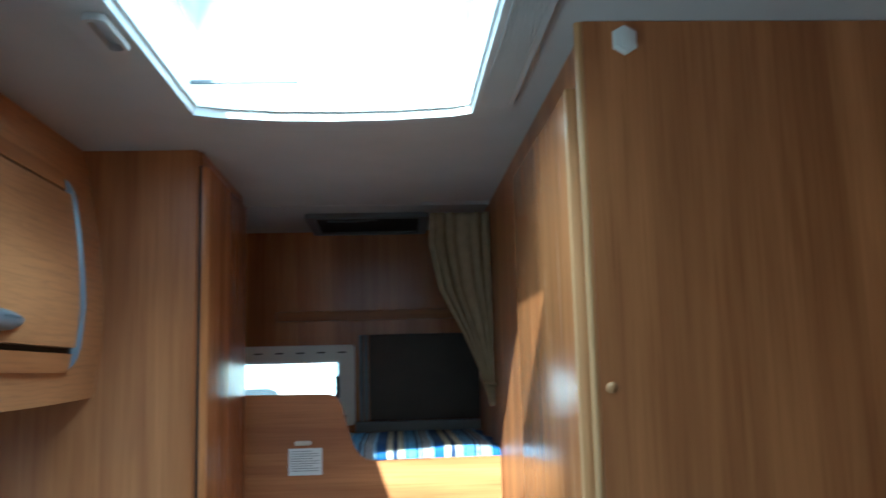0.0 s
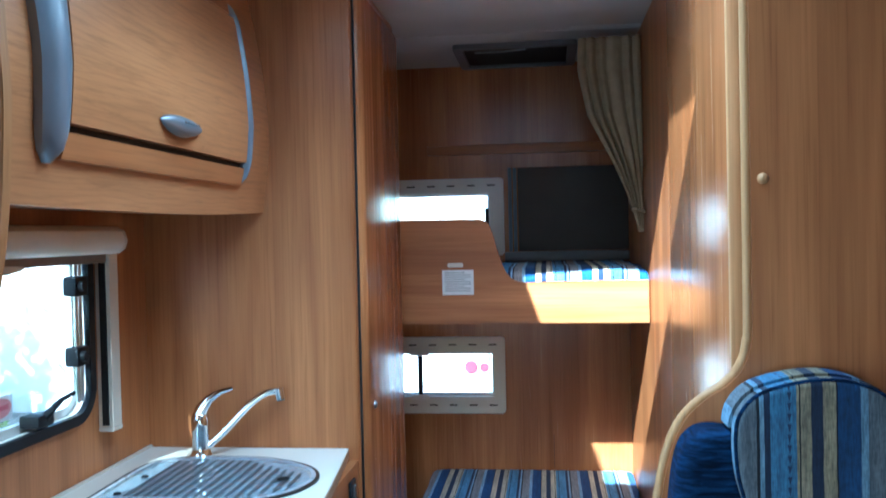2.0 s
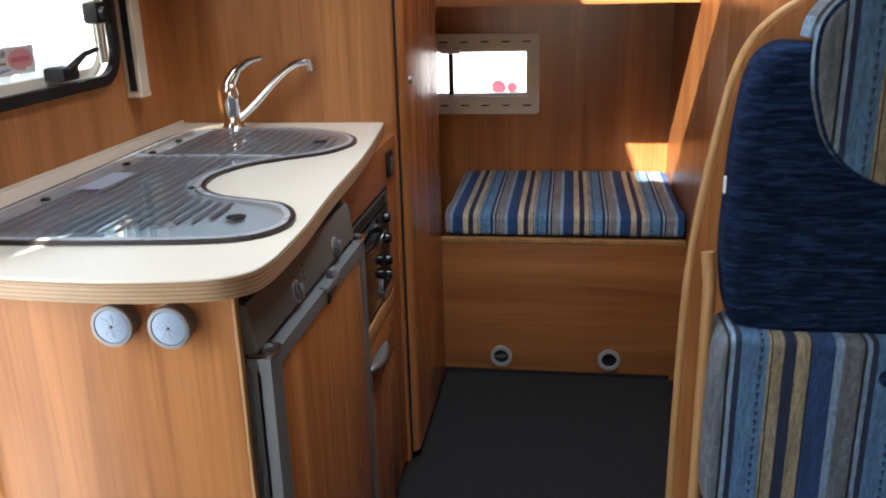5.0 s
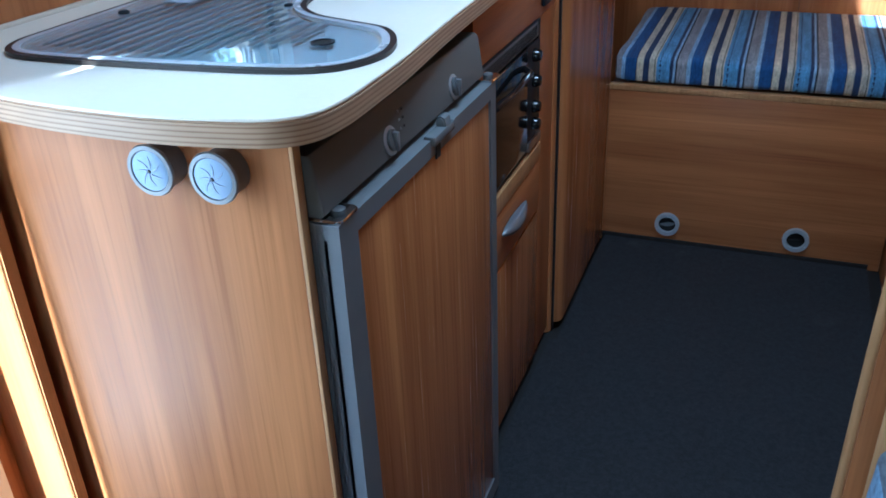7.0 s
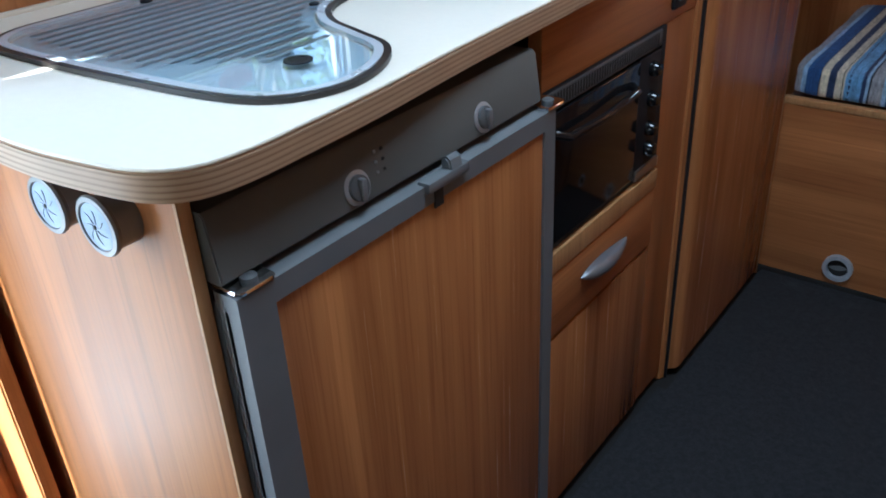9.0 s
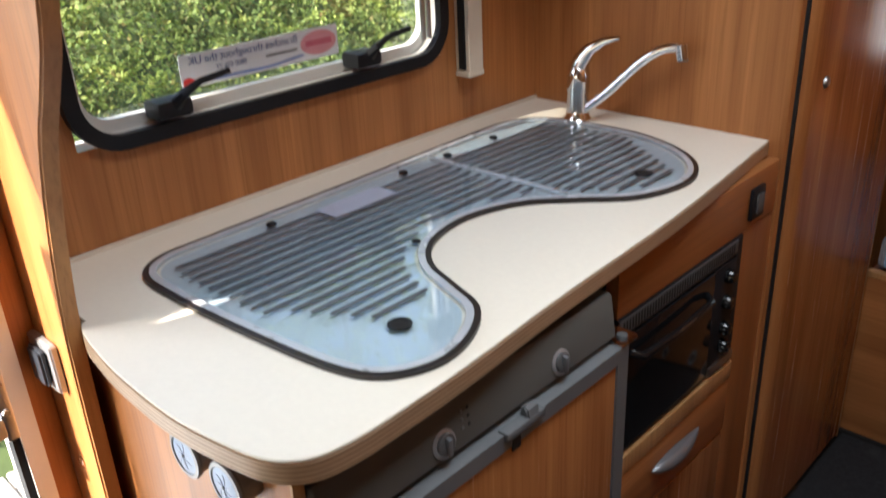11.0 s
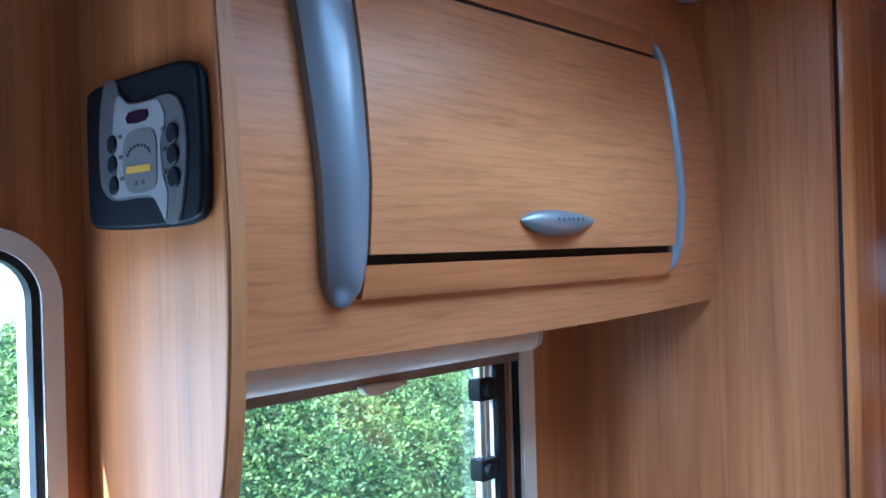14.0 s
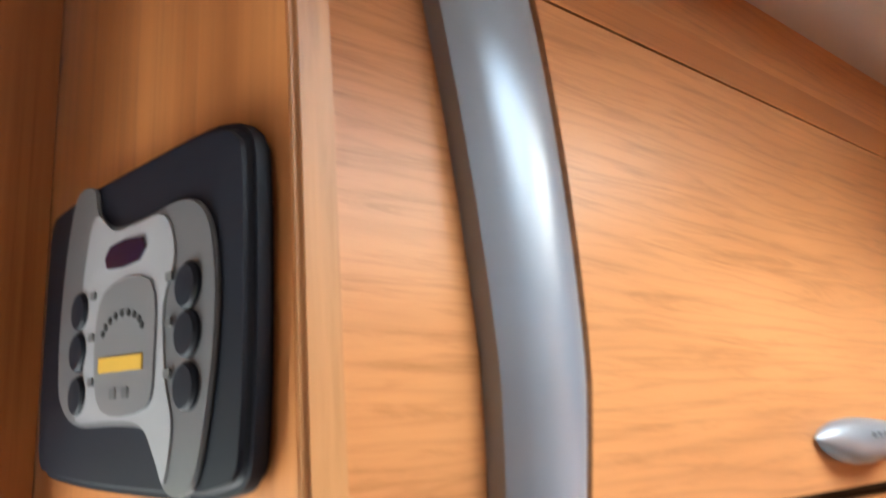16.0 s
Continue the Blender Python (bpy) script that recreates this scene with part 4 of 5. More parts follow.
def oven():
    o = thing("oven", "black glass built-in oven with side dials and a slotted vent", "oven")
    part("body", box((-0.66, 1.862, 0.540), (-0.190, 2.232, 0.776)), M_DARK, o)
    part("vent_strip", box((-0.190, 1.864, 0.748), (-0.176, 2.216, 0.775), 0.002), M_GREYDARK, o)
    for k in range(44):
        y = 1.872 + 0.0076 * k
        part("vent_slot", box((-0.1768, y, 0.752), (-0.1755, y + 0.0040, 0.771)), M_DARK, o)
    part("glass_door", box((-0.189, 1.866, 0.549), (-0.174, 2.140, 0.744), 0.003), M_BLACKGLOSS, o, "black glass door")
    part("door_bar", tube([(-0.174, 1.89, 0.715), (-0.158, 1.90, 0.712), (-0.156, 2.0, 0.708), (-0.158, 2.10, 0.712), (-0.174, 2.112, 0.715)], 0.006, 10), M_BLACKGLOSS, o)
    pl = part("dial_panel", box((-0.189, 2.143, 0.549), (-0.176, 2.216, 0.744), 0.002), M_BLACK, o)
    for z in (0.720, 0.672, 0.622, 0.588):
        part("dial_knob", lathe([(0.0125, 0.0), (0.0120, 0.008), (0.009, 0.014), (0.003, 0.015)], (-0.176, 2.186, z), "x", 18), M_BLACKGLOSS, pl)
    part("chrome_corner", box((-0.178, 2.145, 0.5425), (-0.172, 2.228, 0.560), 0.002), M_STEEL, o)
    part("frame", ring([(1.862, 0.5405), (2.232, 0.5405), (2.232, 0.7765), (1.862, 0.7765)], [(1.8655, 0.5475), (2.2175, 0.5475), (2.2175, 0.7755), (1.8655, 0.7755)], "x", -0.190, -0.177), M_BLACK, o)
    return o


oven()


def socket():
    s = thing("socket", "small black switch plate on the kitchen fascia", "socket")
    part("plate", box((-0.1795, 2.245, 0.795), (-0.172, 2.290, 0.850), 0.003), M_BLACK, s)
    part("rocker", box((-0.172, 2.256, 0.806), (-0.168, 2.279, 0.839), 0.002), M_GREYDARK, s)
    return s


socket()


M_DISC = mottled("pale_blue_grey_plastic", (0.25, 0.33, 0.46), 0.4, 0.1, 0.05)


def vent_disc(x):
    v = thing("air_outlet", "round grey air outlet with pale pinwheel disc on kitchen panel", "air outlet", "air outlets under the worktop")
    z, y = 0.841, 1.308
    part("collar", lathe([(0.0235, 0.0), (0.0235, -0.020), (0.0255, -0.021), (0.0265, -0.024), (0.0255, -0.0265), (0.0215, -0.0270), (0.0205, -0.0255)], (x, y, z), "y", 36), M_COLLAR, v, "silver-grey rim")
    d = part("disc", lathe([(0.0207, -0.020), (0.0205, -0.0258), (0.017, -0.0268), (0.005, -0.0272), (0.0005, -0.0272)], (x, y, z), "y", 36), M_DISC, v, "pale blue-grey disc")
    for k in range(7):
        a = 2 * math.pi * k / 7
        pts = [(x + r * math.cos(a + 38 * r), y - 0.0272, z + r * math.sin(a + 38 * r)) for r in (0.003, 0.006, 0.009, 0.012, 0.015)]
        part("vane", tube(pts, [0.0007, 0.0008, 0.0006, 0.0004, 0.0002], 6), M_VANE, d)
    part("hub", lathe([(0.0022, -0.027), (0.0015, -0.0285), (0.0003, -0.0287)], (x, y, z), "y", 12), M_GREYDARK, d)
    return v


M_COLLAR = mottled("silver_grey_plastic", (0.21, 0.215, 0.225), 0.35, 0.25, 0.06)
M_VANE = mottled("blue_grey_groove", (0.40, 0.46, 0.56), 0.5, 0, 0.05)
vent_disc(-0.304)
vent_disc(-0.233)


# ---- partition between doorway and kitchen ----
PART_Y = 1.275


def partition():
    p = thing("partition", "tall cherry partition with a waisted rounded edge between doorway and kitchen", "partition")
    edge = [(-0.371, CEIL_Z - 0.001), (-0.356, 1.87), (-0.347, 1.775), (-0.339, 1.64), (-0.336, 1.57), (-0.341, 1.47), (-0.349, 1.40), (-0.360, 1.345), (-0.376, 1.29), (-0.399, 1.229), (-0.426, 1.184), (-0.460, 1.13), (-0.492, 1.05), (-0.512, 0.98), (-0.526, 0.91), (-0.534, 0.82), (-0.539, 0.6), (-0.540, 0.3), (-0.540, 0.0)]
    line = smooth_line(edge, False, 4)
    part("panel", prism(line + [(WALL_X + 0.001, 0.0), (WALL_X + 0.001, CEIL_Z - 0.001)], "y", PART_Y, PART_Y + 0.018), M_WOOD_Z, p)
    ed = line + [(u + 0.006, v) for u, v in reversed(line)]
    part("edging", prism(ed, "y", PART_Y - 0.0010, PART_Y + 0.0190, 0.0025, 3), M_EDGE_RED, p, "rounded reddish wood edging")
    part("screw_cap", lathe([(0.008, 0.0), (0.008, -0.001), (0.005, -0.003)], (-0.585, PART_Y, 0.69), "y", 14), M_WOOD_Z2, p)
    return p


partition()


def rocker_switch():
    s = thing("rocker_switch", "grey plate with a dark rocker switch on the partition", "switch")
    part("plate", prism(round_rect(-0.624, 0.806, -0.560, 0.872, 0.006), "y", PART_Y - 0.010, PART_Y - 0.0005, 0.002), M_SILVER, s)
    part("rocker", prism(round_rect(-0.610, 0.815, -0.573, 0.863, 0.005), "y", PART_Y - 0.019, PART_Y - 0.010, 0.003), mottled("slate_plastic", (0.03, 0.037, 0.05), 0.4), s, "dark slate rocker")
    return s


rocker_switch()


def control_panel():
    c = thing("control_panel", "black and grey electrical control panel with six buttons on the partition", "control panel")
    y = PART_Y
    body = smooth_line([(-0.580, 1.685), (-0.579, 1.630), (-0.573, 1.612), (-0.557, 1.607), (-0.495, 1.604), (-0.400, 1.604), (-0.369, 1.607), (-0.355, 1.613), (-0.351, 1.630), (-0.350, 1.675), (-0.353, 1.735), (-0.361, 1.749), (-0.374, 1.754), (-0.404, 1.757), (-0.505, 1.758), (-0.560, 1.756), (-0.574, 1.752), (-0.579, 1.738)], True, 4)
    part("case", prism(body, "y", y - 0.014, y - 0.0005, 0.004, 3), M_PANEL_BLACK, c)
    grey = smooth_line([(-0.530, 1.754), (-0.504, 1.754), (-0.496, 1.740), (-0.476, 1.729), (-0.440, 1.727), (-0.407, 1.728), (-0.387, 1.723), (-0.375, 1.709), (-0.370, 1.680), (-0.374, 1.645), (-0.386, 1.610), (-0.410, 1.607), (-0.420, 1.622), (-0.434, 1.632), (-0.468, 1.634), (-0.511, 1.634), (-0.533, 1.642), (-0.543, 1.660), (-0.543, 1.708)], True, 4)
    part("fascia", prism(grey, "y", y - 0.0165, y - 0.0138, 0.001), M_METER2, c, "grey metallic fascia")
    pale = smooth_line([(-0.498, 1.738), (-0.508, 1.715), (-0.510, 1.690), (-0.503, 1.655), (-0.511, 1.637), (-0.470, 1.6365), (-0.434, 1.634), (-0.418, 1.620), (-0.409, 1.611), (-0.404, 1.634), (-0.411, 1.652), (-0.415, 1.683), (-0.406, 1.704), (-0.417, 1.723), (-0.445, 1.7245), (-0.474, 1.7265)], True, 4)
    part("inlay", prism(pale, "y", y - 0.0175, y - 0.0163), M_PALEGREY, c, "pale grey inlay")
    mid = smooth_line([(-0.478, 1.697), (-0.427, 1.696), (-0.421, 1.662), (-0.428, 1.641), (-0.476, 1.641), (-0.488, 1.668)], True, 4)
    part("meter", prism(mid, "y", y - 0.0185, y - 0.0174), M_METER, c, "mid-grey meter field")
    part("display", prism(smooth_line([(-0.477, 1.708), (-0.440, 1.707), (-0.437, 1.717), (-0.474, 1.7185)], True, 2), "y", y - 0.0185, y - 0.0174), mottled("purple_display", (0.012, 0.006, 0.02), 0.15), c, "dark purple display")
    part("yellow_label", prism([(-0.480, 1.6585), (-0.431, 1.6580), (-0.431, 1.6645), (-0.480, 1.6655)], "y", y - 0.0192, y - 0.0184), mottled("yellow_print", (0.42, 0.25, 0.03), 0.5), c)
    for k in range(9):
        a = radians(165 - 18.5 * k)
        part("scale_mark", prism(circle(-0.455 + 0.023 * math.cos(a), 1.674 + 0.0105 * math.sin(a), 0.0017, 8), "y", y - 0.0191, y - 0.0184), M_DARK, c)
    for k in range(2):
        part("symbol", prism(round_rect(-0.466 + 0.014 * k, 1.646, -0.459 + 0.014 * k, 1.651, 0.001, 2), "y", y - 0.0190, y - 0.0184), M_GREYDARK, c)
    for cu, cv in ((-0.511, 1.691), (-0.511, 1.6705), (-0.509, 1.649), (-0.392, 1.689), (-0.3915, 1.6695), (-0.391, 1.6485)):
        part("button", lathe([(0.0098, -0.0165), (0.0098, -0.0182), (0.0085, -0.0195), (0.002, -0.0198)], (cu, y, cv), "y", 18), M_PANEL_BLACK, c, "round black button")
        sgn = 1 if cu < -0.45 else -1
        part("symbol", prism(round_rect(cu + sgn * 0.017 - 0.003, cv + 0.004, cu + sgn * 0.017 + 0.003, cv + 0.008, 0.001, 2), "y", y - 0.0184, y - 0.0174), M_GREYDARK, c)
    return c


M_PANEL_BLACK = mottled("blue_black_plastic", (0.006, 0.008, 0.014), 0.55, 0, 0.15)
M_PANEL_BLACK.node_tree.nodes["Principled BSDF"].inputs["Specular IOR Level"].default_value = 0.2
M_METER2 = mottled("grey_metallic_print", (0.115, 0.12, 0.128), 0.4, 0.2, 0.05)
M_PALEGREY = mottled("pale_grey_print", (0.235, 0.24, 0.255), 0.45, 0, 0.04)
M_METER = mottled("mid_grey_print", (0.12, 0.122, 0.128), 0.45, 0, 0.05)
control_panel()


# ---- overhead locker ----
def sheet_along_y(y0, y1, zs, xf, thick):
    """A bent board: profile x = xf(z) over the heights zs, from y0 to y1."""
    prof = [(xf(z), z) for z in zs] + [(xf(z) - thick, z) for z in reversed(zs)]
    return prism(prof, "y", y0, y1)


def steps(a, b, n):
    return [a + (b - a) * k / n for k in range(n + 1)]


def locker():
    k = thing("overhead_locker", "cherry overhead locker with a flap door and silver side strips", "locker")
    y0, y1 = PART_Y + 0.0192, PANEL_Y - 0.001

    def face(z):
        t = (z - 1.46) / 0.55
        return -0.403 + 0.028 * math.sin(math.pi * min(1, max(0, t * 0.9 + 0.05))) - 0.05 * max(0, t - 0.35)

    bm = bmesh.new()
    n, ny = 14, 24
    low = lambda y: 1.4565 + 0.013 * (abs((y - 1.76) / 0.58) ** 2.2) * (1 if y > 1.76 else 0.55)
    rows = []
    for j in range(ny + 1):
        y = y0 + (y1 - y0) * j / ny
        zs = steps(low(y), CEIL_Z - 0.001, n)
        rows.append([bm.verts.new((face(z), y, z)) for z in zs] + [bm.verts.new((face(z) - 0.018, y, z)) for z in reversed(zs)])
    m = len(rows[0])
    for a, b in zip(rows, rows[1:]):
        for i in range(m):
            bm.faces.new((a[i], a[(i + 1) % m], b[(i + 1) % m], b[i]))
    bm.faces.new(rows[0]), bm.faces.new(rows[-1])
    bmesh.ops.recalc_face_normals(bm, faces=bm.faces[:])
    part("front", bm, M_FIGURE, k)
    part("bottom", box((WALL_X + 0.002, y0, 1.474), (-0.421, y1, 1.486)), M_WOOD_Y, k)
    d = part("door", sheet_along_y(1.472, 2.152, steps(1.572, 1.884, 12), lambda z: face(z) + 0.020, 0.017), M_FIGURE, k, "figured cherry flap door")
    part("door_lower", sheet_along_y(1.472, 2.156, steps(1.523, 1.560, 6), lambda z: face(z) + 0.014 - 0.006 * ((1.560 - z) / 0.04) ** 2, 0.012), M_WOOD_Y, k, "cherry strip below the flap")
    part("gap", sheet_along_y(1.472, 2.156, steps(1.5605, 1.5715, 2), lambda z: face(z) + 0.004, 0.003), M_DARK, k)
    part("top_gap", sheet_along_y(1.472, 2.152, steps(1.8845, 1.8935, 2), lambda z: face(z) + 0.008, 0.003), M_DARK, k)
    part("door_upper", sheet_along_y(1.472, 2.152, steps(1.894, 1.93, 4), lambda z: face(z) + 0.012, 0.010), M_WOOD_Y, k, "cherry strip above the flap")
    handle(d, face(1.61) + 0.020, 1.816, 1.611, 0.172, 0.036)
    hb = d.children[0]
    for j in range(6):
        part("grip_mark", box((face(1.62) + 0.0405, 1.786 + 0.011 * j, 1.610), (face(1.62) + 0.0425, 1.789 + 0.011 * j, 1.614)), M_GREY, hb)
    for side in (0, 1):
        bm = bmesh.new()
        nz, nw = 26, 8
        rows = []
        za, zb = (1.516, 1.945) if side == 0 else (1.524, 1.925)
        for i in range(nz + 1):
            s = i / nz
            z = za + (zb - za) * s
            if side == 0:
                taper = min(1.0, math.sqrt(max(0.0, 1 - (1 - min(1, s * 7)) ** 2)))
                a, b = 1.392 + 0.030 * (1 - s) ** 1.5, 1.4745
                mid, wide = a + 0.58 * (b - a), b - a
                a, b = mid - 0.58 * wide * (0.36 + 0.64 * taper), mid + 0.42 * wide * (0.36 + 0.64 * taper)
                rise = 0.030
            else:
                taper = min(1.0, math.sqrt(max(0.0, 1 - (1 - min(1, s * 6)) ** 2)), math.sqrt(max(0.0, 1 - (1 - min(1, (1 - s) * 6)) ** 2)))
                a = 2.1525 + 0.004 * (1 - s)
                b = a + 0.021 * max(0.1, taper)
                rise = 0.027
            row = []
            for j in range(nw + 1):
                u = j / nw
                row.append(bm.verts.new((face(z) - 0.004 + (rise + 0.004) * math.sin(math.pi * (0.10 + 0.80 * u)) ** 0.6 * (0.3 + 0.7 * taper), a + (b - a) * u, z)))
            row += [bm.verts.new((face(z) - 0.006, b, z)), bm.verts.new((face(z) - 0.006, a, z))]
            rows.append(row)
        m = len(rows[0])
        for p, q in zip(rows, rows[1:]):
            for j in range(m):
                bm.faces.new((p[j], p[(j + 1) % m], q[(j + 1) % m], q[j]))
        bm.faces.new(rows[0]), bm.faces.new(rows[-1])
        bmesh.ops.recalc_face_normals(bm, faces=bm.faces[:])
        part("side_strip", bm, M_STRIP, k, "silver-grey moulded side strip")
    return k


M_STRIP = mottled("silver_grey_moulding", (0.215, 0.245, 0.29), 0.30, 0.3, 0.05, 6)
locker()


# ---- kitchen window ----
def kitchen_window():
    w = tagged(new("window_3"), "rounded kitchen window with a black rubber frame and white inner edge, closed", "window", "", "structure")
    y0, z0, y1, z1 = WIN[0] - 0.010, WIN[1] - 0.010, WIN[2] + 0.010, WIN[3] + 0.010
    o = round_rect(y0, z0, y1, z1, 0.075, 8)
    i = inset(o, 0.021)
    part("window_frame", ring(o, i, "x", WALL_X + 0.0005, WALL_X + 0.014), M_BLACK, w, "black rubber frame")
    part("inner_edge", ring(inset(o, 0.019), inset(o, 0.036), "x", WALL_X - 0.032, WALL_X - 0.018), M_WHITE, w, "white inner edge")
    part("reveal", ring(inset(o, 0.0105), inset(o, 0.0185), "x", WALL_X - 0.036, WALL_X + 0.0003), M_WHITE, w)
    part("inner_pane", prism(inset(o, 0.0188), "x", WALL_X - 0.0175, WALL_X - 0.0155), M_GLASS, w)
    part("pane", prism(inset(o, 0.012), "x", WALL_X - 0.044, WALL_X - 0.0395), M_GLASS, w)
    for y in (1.548, 1.900):
        c = part("catch", box((WALL_X - 0.020, y - 0.034, z0 + 0.026), (WALL_X + 0.022, y + 0.020, z0 + 0.052), 0.007), M_BLACK, w, "black window catch")
        part("lever", tube([(WALL_X + 0.016, y - 0.004, z0 + 0.044), (WALL_X + 0.026, y + 0.004, z0 + 0.058), (WALL_X + 0.030, y + 0.030, z0 + 0.071), (WALL_X + 0.028, y + 0.078, z0 + 0.076)], [0.010, 0.007, 0.005, 0.0045], 8), M_BLACK, c)
    for z in (1.172, 1.318):
        part("stay_mount", box((WALL_X - 0.014, y1 - 0.076, z - 0.022), (WALL_X + 0.018, y1 - 0.028, z + 0.020), 0.008), M_BLACK, w)
        part("stay_pin", lathe([(0.011, 0.0), (0.011, 0.010), (0.006, 0.013)], (WALL_X + 0.018, y1 - 0.060, z), "x", 14), M_BLACK, w)
    for y in (y1 - 0.042, y1 - 0.056):
        part("stay", tube([(WALL_X + 0.004, y, 1.075), (WALL_X + 0.004, y, 1.39)], 0.005, 8), M_STEEL, w)
    return w


kitchen_window()


def blind():
    b = thing("roller_blind", "cream cassette roller blind over the kitchen window, rolled up", "blind")
    ya, yb = 1.2945, 2.166
    prof = [(WALL_X + 0.001, 1.385), (WALL_X + 0.045, 1.382), (WALL_X + 0.060, 1.392), (WALL_X + 0.066, 1.410), (WALL_X + 0.060, 1.430), (WALL_X + 0.042, 1.440), (WALL_X + 0.001, 1.443)]
    part("cassette", prism(prof, "y", ya, yb - 0.032, 0.001), M_CREAM, b)
    part("end_cap", prism(prof, "y", yb - 0.032, yb - 0.018, 0.004), M_CREAM, b)
    part("bottom_bar", box((WALL_X + 0.018, ya, 1.363), (WALL_X + 0.030, yb - 0.050, 1.383), 0.003), mottled("bronze_bar", (0.20, 0.15, 0.12), 0.4, 0.3), b, "brown bottom bar")
    part("pull", prism(smooth_line([(1.715, 1.363), (1.73, 1.353), (1.77, 1.356), (1.80, 1.361), (1.80, 1.367), (1.72, 1.369)], True, 3), "x", WALL_X + 0.028, WALL_X + 0.046, 0.002), M_CREAM, b)
    r = part("side_rail", ring([(WALL_X + 0.001, yb - 0.012), (WALL_X + 0.001, yb - 0.048), (WALL_X + 0.034, yb - 0.048), (WALL_X + 0.034, yb - 0.012)], [(WALL_X + 0.010, yb - 0.022), (WALL_X + 0.010, yb - 0.047), (WALL_X + 0.026, yb - 0.047), (WALL_X + 0.026, yb - 0.022)], "z", 1.004, 1.3815), M_CREAM, b, "cream side rail")
    part("track", box((WALL_X + 0.011, yb - 0.052, 1.008), (WALL_X + 0.025, yb - 0.048, 1.381)), M_DARK, r)
    part("rail_foot", box((WALL_X + 0.001, yb - 0.052, 0.994), (WALL_X + 0.036, yb - 0.010, 1.004), 0.003), M_CREAM, r)
    return b


blind()


def window_sticker():
    s = thing("window_sticker", "white dealer sticker with a pink oval, read from outside", "sticker")
    x = WALL_X - 0.0390
    m_white = mottled("sticker_white", (0.72, 0.74, 0.78), 0.5, 0, 0.03)
    part("film", box((x, 1.588, 1.076), (x + 0.0006, 1.878, 1.124)), m_white, s)
    part("oval", prism([(1.838 + 0.036 * math.cos(2 * math.pi * k / 28), 1.101 + 0.019 * math.sin(2 * math.pi * k / 28)) for k in range(28)], "x", x + 0.0007, x + 0.0012), mottled("pink_print", (0.70, 0.30, 0.34), 0.5), s, "pink oval emblem")
    part("oval_bar", box((x + 0.0013, 1.812, 1.097), (x + 0.0017, 1.864, 1.106)), mottled("rose_print", (0.60, 0.12, 0.18), 0.5), s)
    part("red_tip", prism([(1.590, 1.0765), (1.622, 1.080), (1.600, 1.092), (1.591, 1.090)], "x", x + 0.0007, x + 0.0012), mottled("red_print", (0.62, 0.03, 0.03), 0.5), s)
    wave = smooth_line([(1.624, 1.081), (1.68, 1.0845), (1.74, 1.083), (1.80, 1.088), (1.80, 1.084), (1.74, 1.079), (1.68, 1.080)], True, 3)
    part("blue_wave", prism(wave, "x", x + 0.0007, x + 0.0012), mottled("blue_print", (0.20, 0.28, 0.55), 0.5), s)
    for txt, size, y, z in (("Branches throughout the UK", 0.0165, 1.797, 1.1085), ("0800 026 77", 0.0105, 1.70, 1.0945)):
        cu = bpy.data.curves.new("lettering", "FONT")
        cu.body, cu.size, cu.extrude = txt, size, 0.0003
        ob = new("lettering", cu)
        ob.matrix_world = Matrix.Translation((x + 0.0012, y, z)) @ Matrix(((0, 0, -1, 0), (-1, 0, 0, 0), (0, 1, 0, 0), (0, 0, 0, 1)))
        cu.materials.append(mottled("navy_print", (0.06, 0.10, 0.26), 0.6))
        ob.parent = s
    part("print_line", box((x + 0.0007, 1.735, 1.0955), (x + 0.0012, 1.795, 1.0990)), M_INK, s)
    return s


window_sticker()


# ---- entrance doorway ----
def doorway():
    d = tagged(new("door_1"), "open entrance doorway with a pale rounded frame and black seal", "doorway", "", "structure")
    o = round_rect(0.585, -0.03, 1.243, 1.612, 0.078, 8)
    i = inset(o, 0.022)
    square = []
    for u, v in o:
        du, dv = u - min(1.165, max(0.663, u)), v - min(1.534, max(0.048, v))
        k = 0.080 / max(abs(du), abs(dv), 1e-6)
        square.append((u - du + du * k, v - dv + dv * k))
    part("corner_filler", ring(square, inset(o, 0.004), "x", -0.652, -0.6218), M_WOOD_Z, d)
    part("door_frame", ring(o, i, "x", -0.6215, -0.606), M_WHITE, d, "pale moulded frame")
    part("seal", ring(inset(o, 0.0215), inset(o, 0.031), "x", -0.630, -0.611), M_BLACK, d, "black rubber seal")
    part("jamb", ring(inset(o, 0.0180), inset(o, 0.0235), "x", -0.6640, -0.6305), M_WHITE, d, "white outer jamb")
    part("outer_rim", ring(inset(o, 0.0150), inset(o, 0.0245), "x", -0.672, -0.6655), M_WHITE, d, "white outer rim")
    c = part("catch", box((-0.640, 1.178, 0.755), (-0.604, 1.212, 0.785), 0.006), M_STEEL, d, "steel door catch")
    part("bolt", box((-0.632, 1.150, 0.762), (-0.612, 1.178, 0.778), 0.003), M_STEEL, c)
    part("strike", box((-0.616, 1.207, 0.75), (-0.6045, 1.2215, 0.90), 0.002), M_STEEL, c)
    for z in (0.79, 0.83, 0.87):
        part("screw", lathe([(0.005, 0.0), (0.004, 0.002)], (-0.6045, 1.214, z), "x", 10), M_CHROME, c)
    lf = part("door_leaf", box((-0.735, -0.085, -0.08), (-0.700, 0.560, 1.600), 0.008), M_WHITE, d, "white entrance door leaf folded back against the outside")
    part("door_handle", box((-0.765, -0.04, 0.80), (-0.736, 0.06, 0.84), 0.008), M_BLACK, lf)
    part("step_sill", box((-0.70, 0.605, -0.11), (-0.60, 1.21, -0.055), 0.004), M_GREY, d)
    return d


doorway()


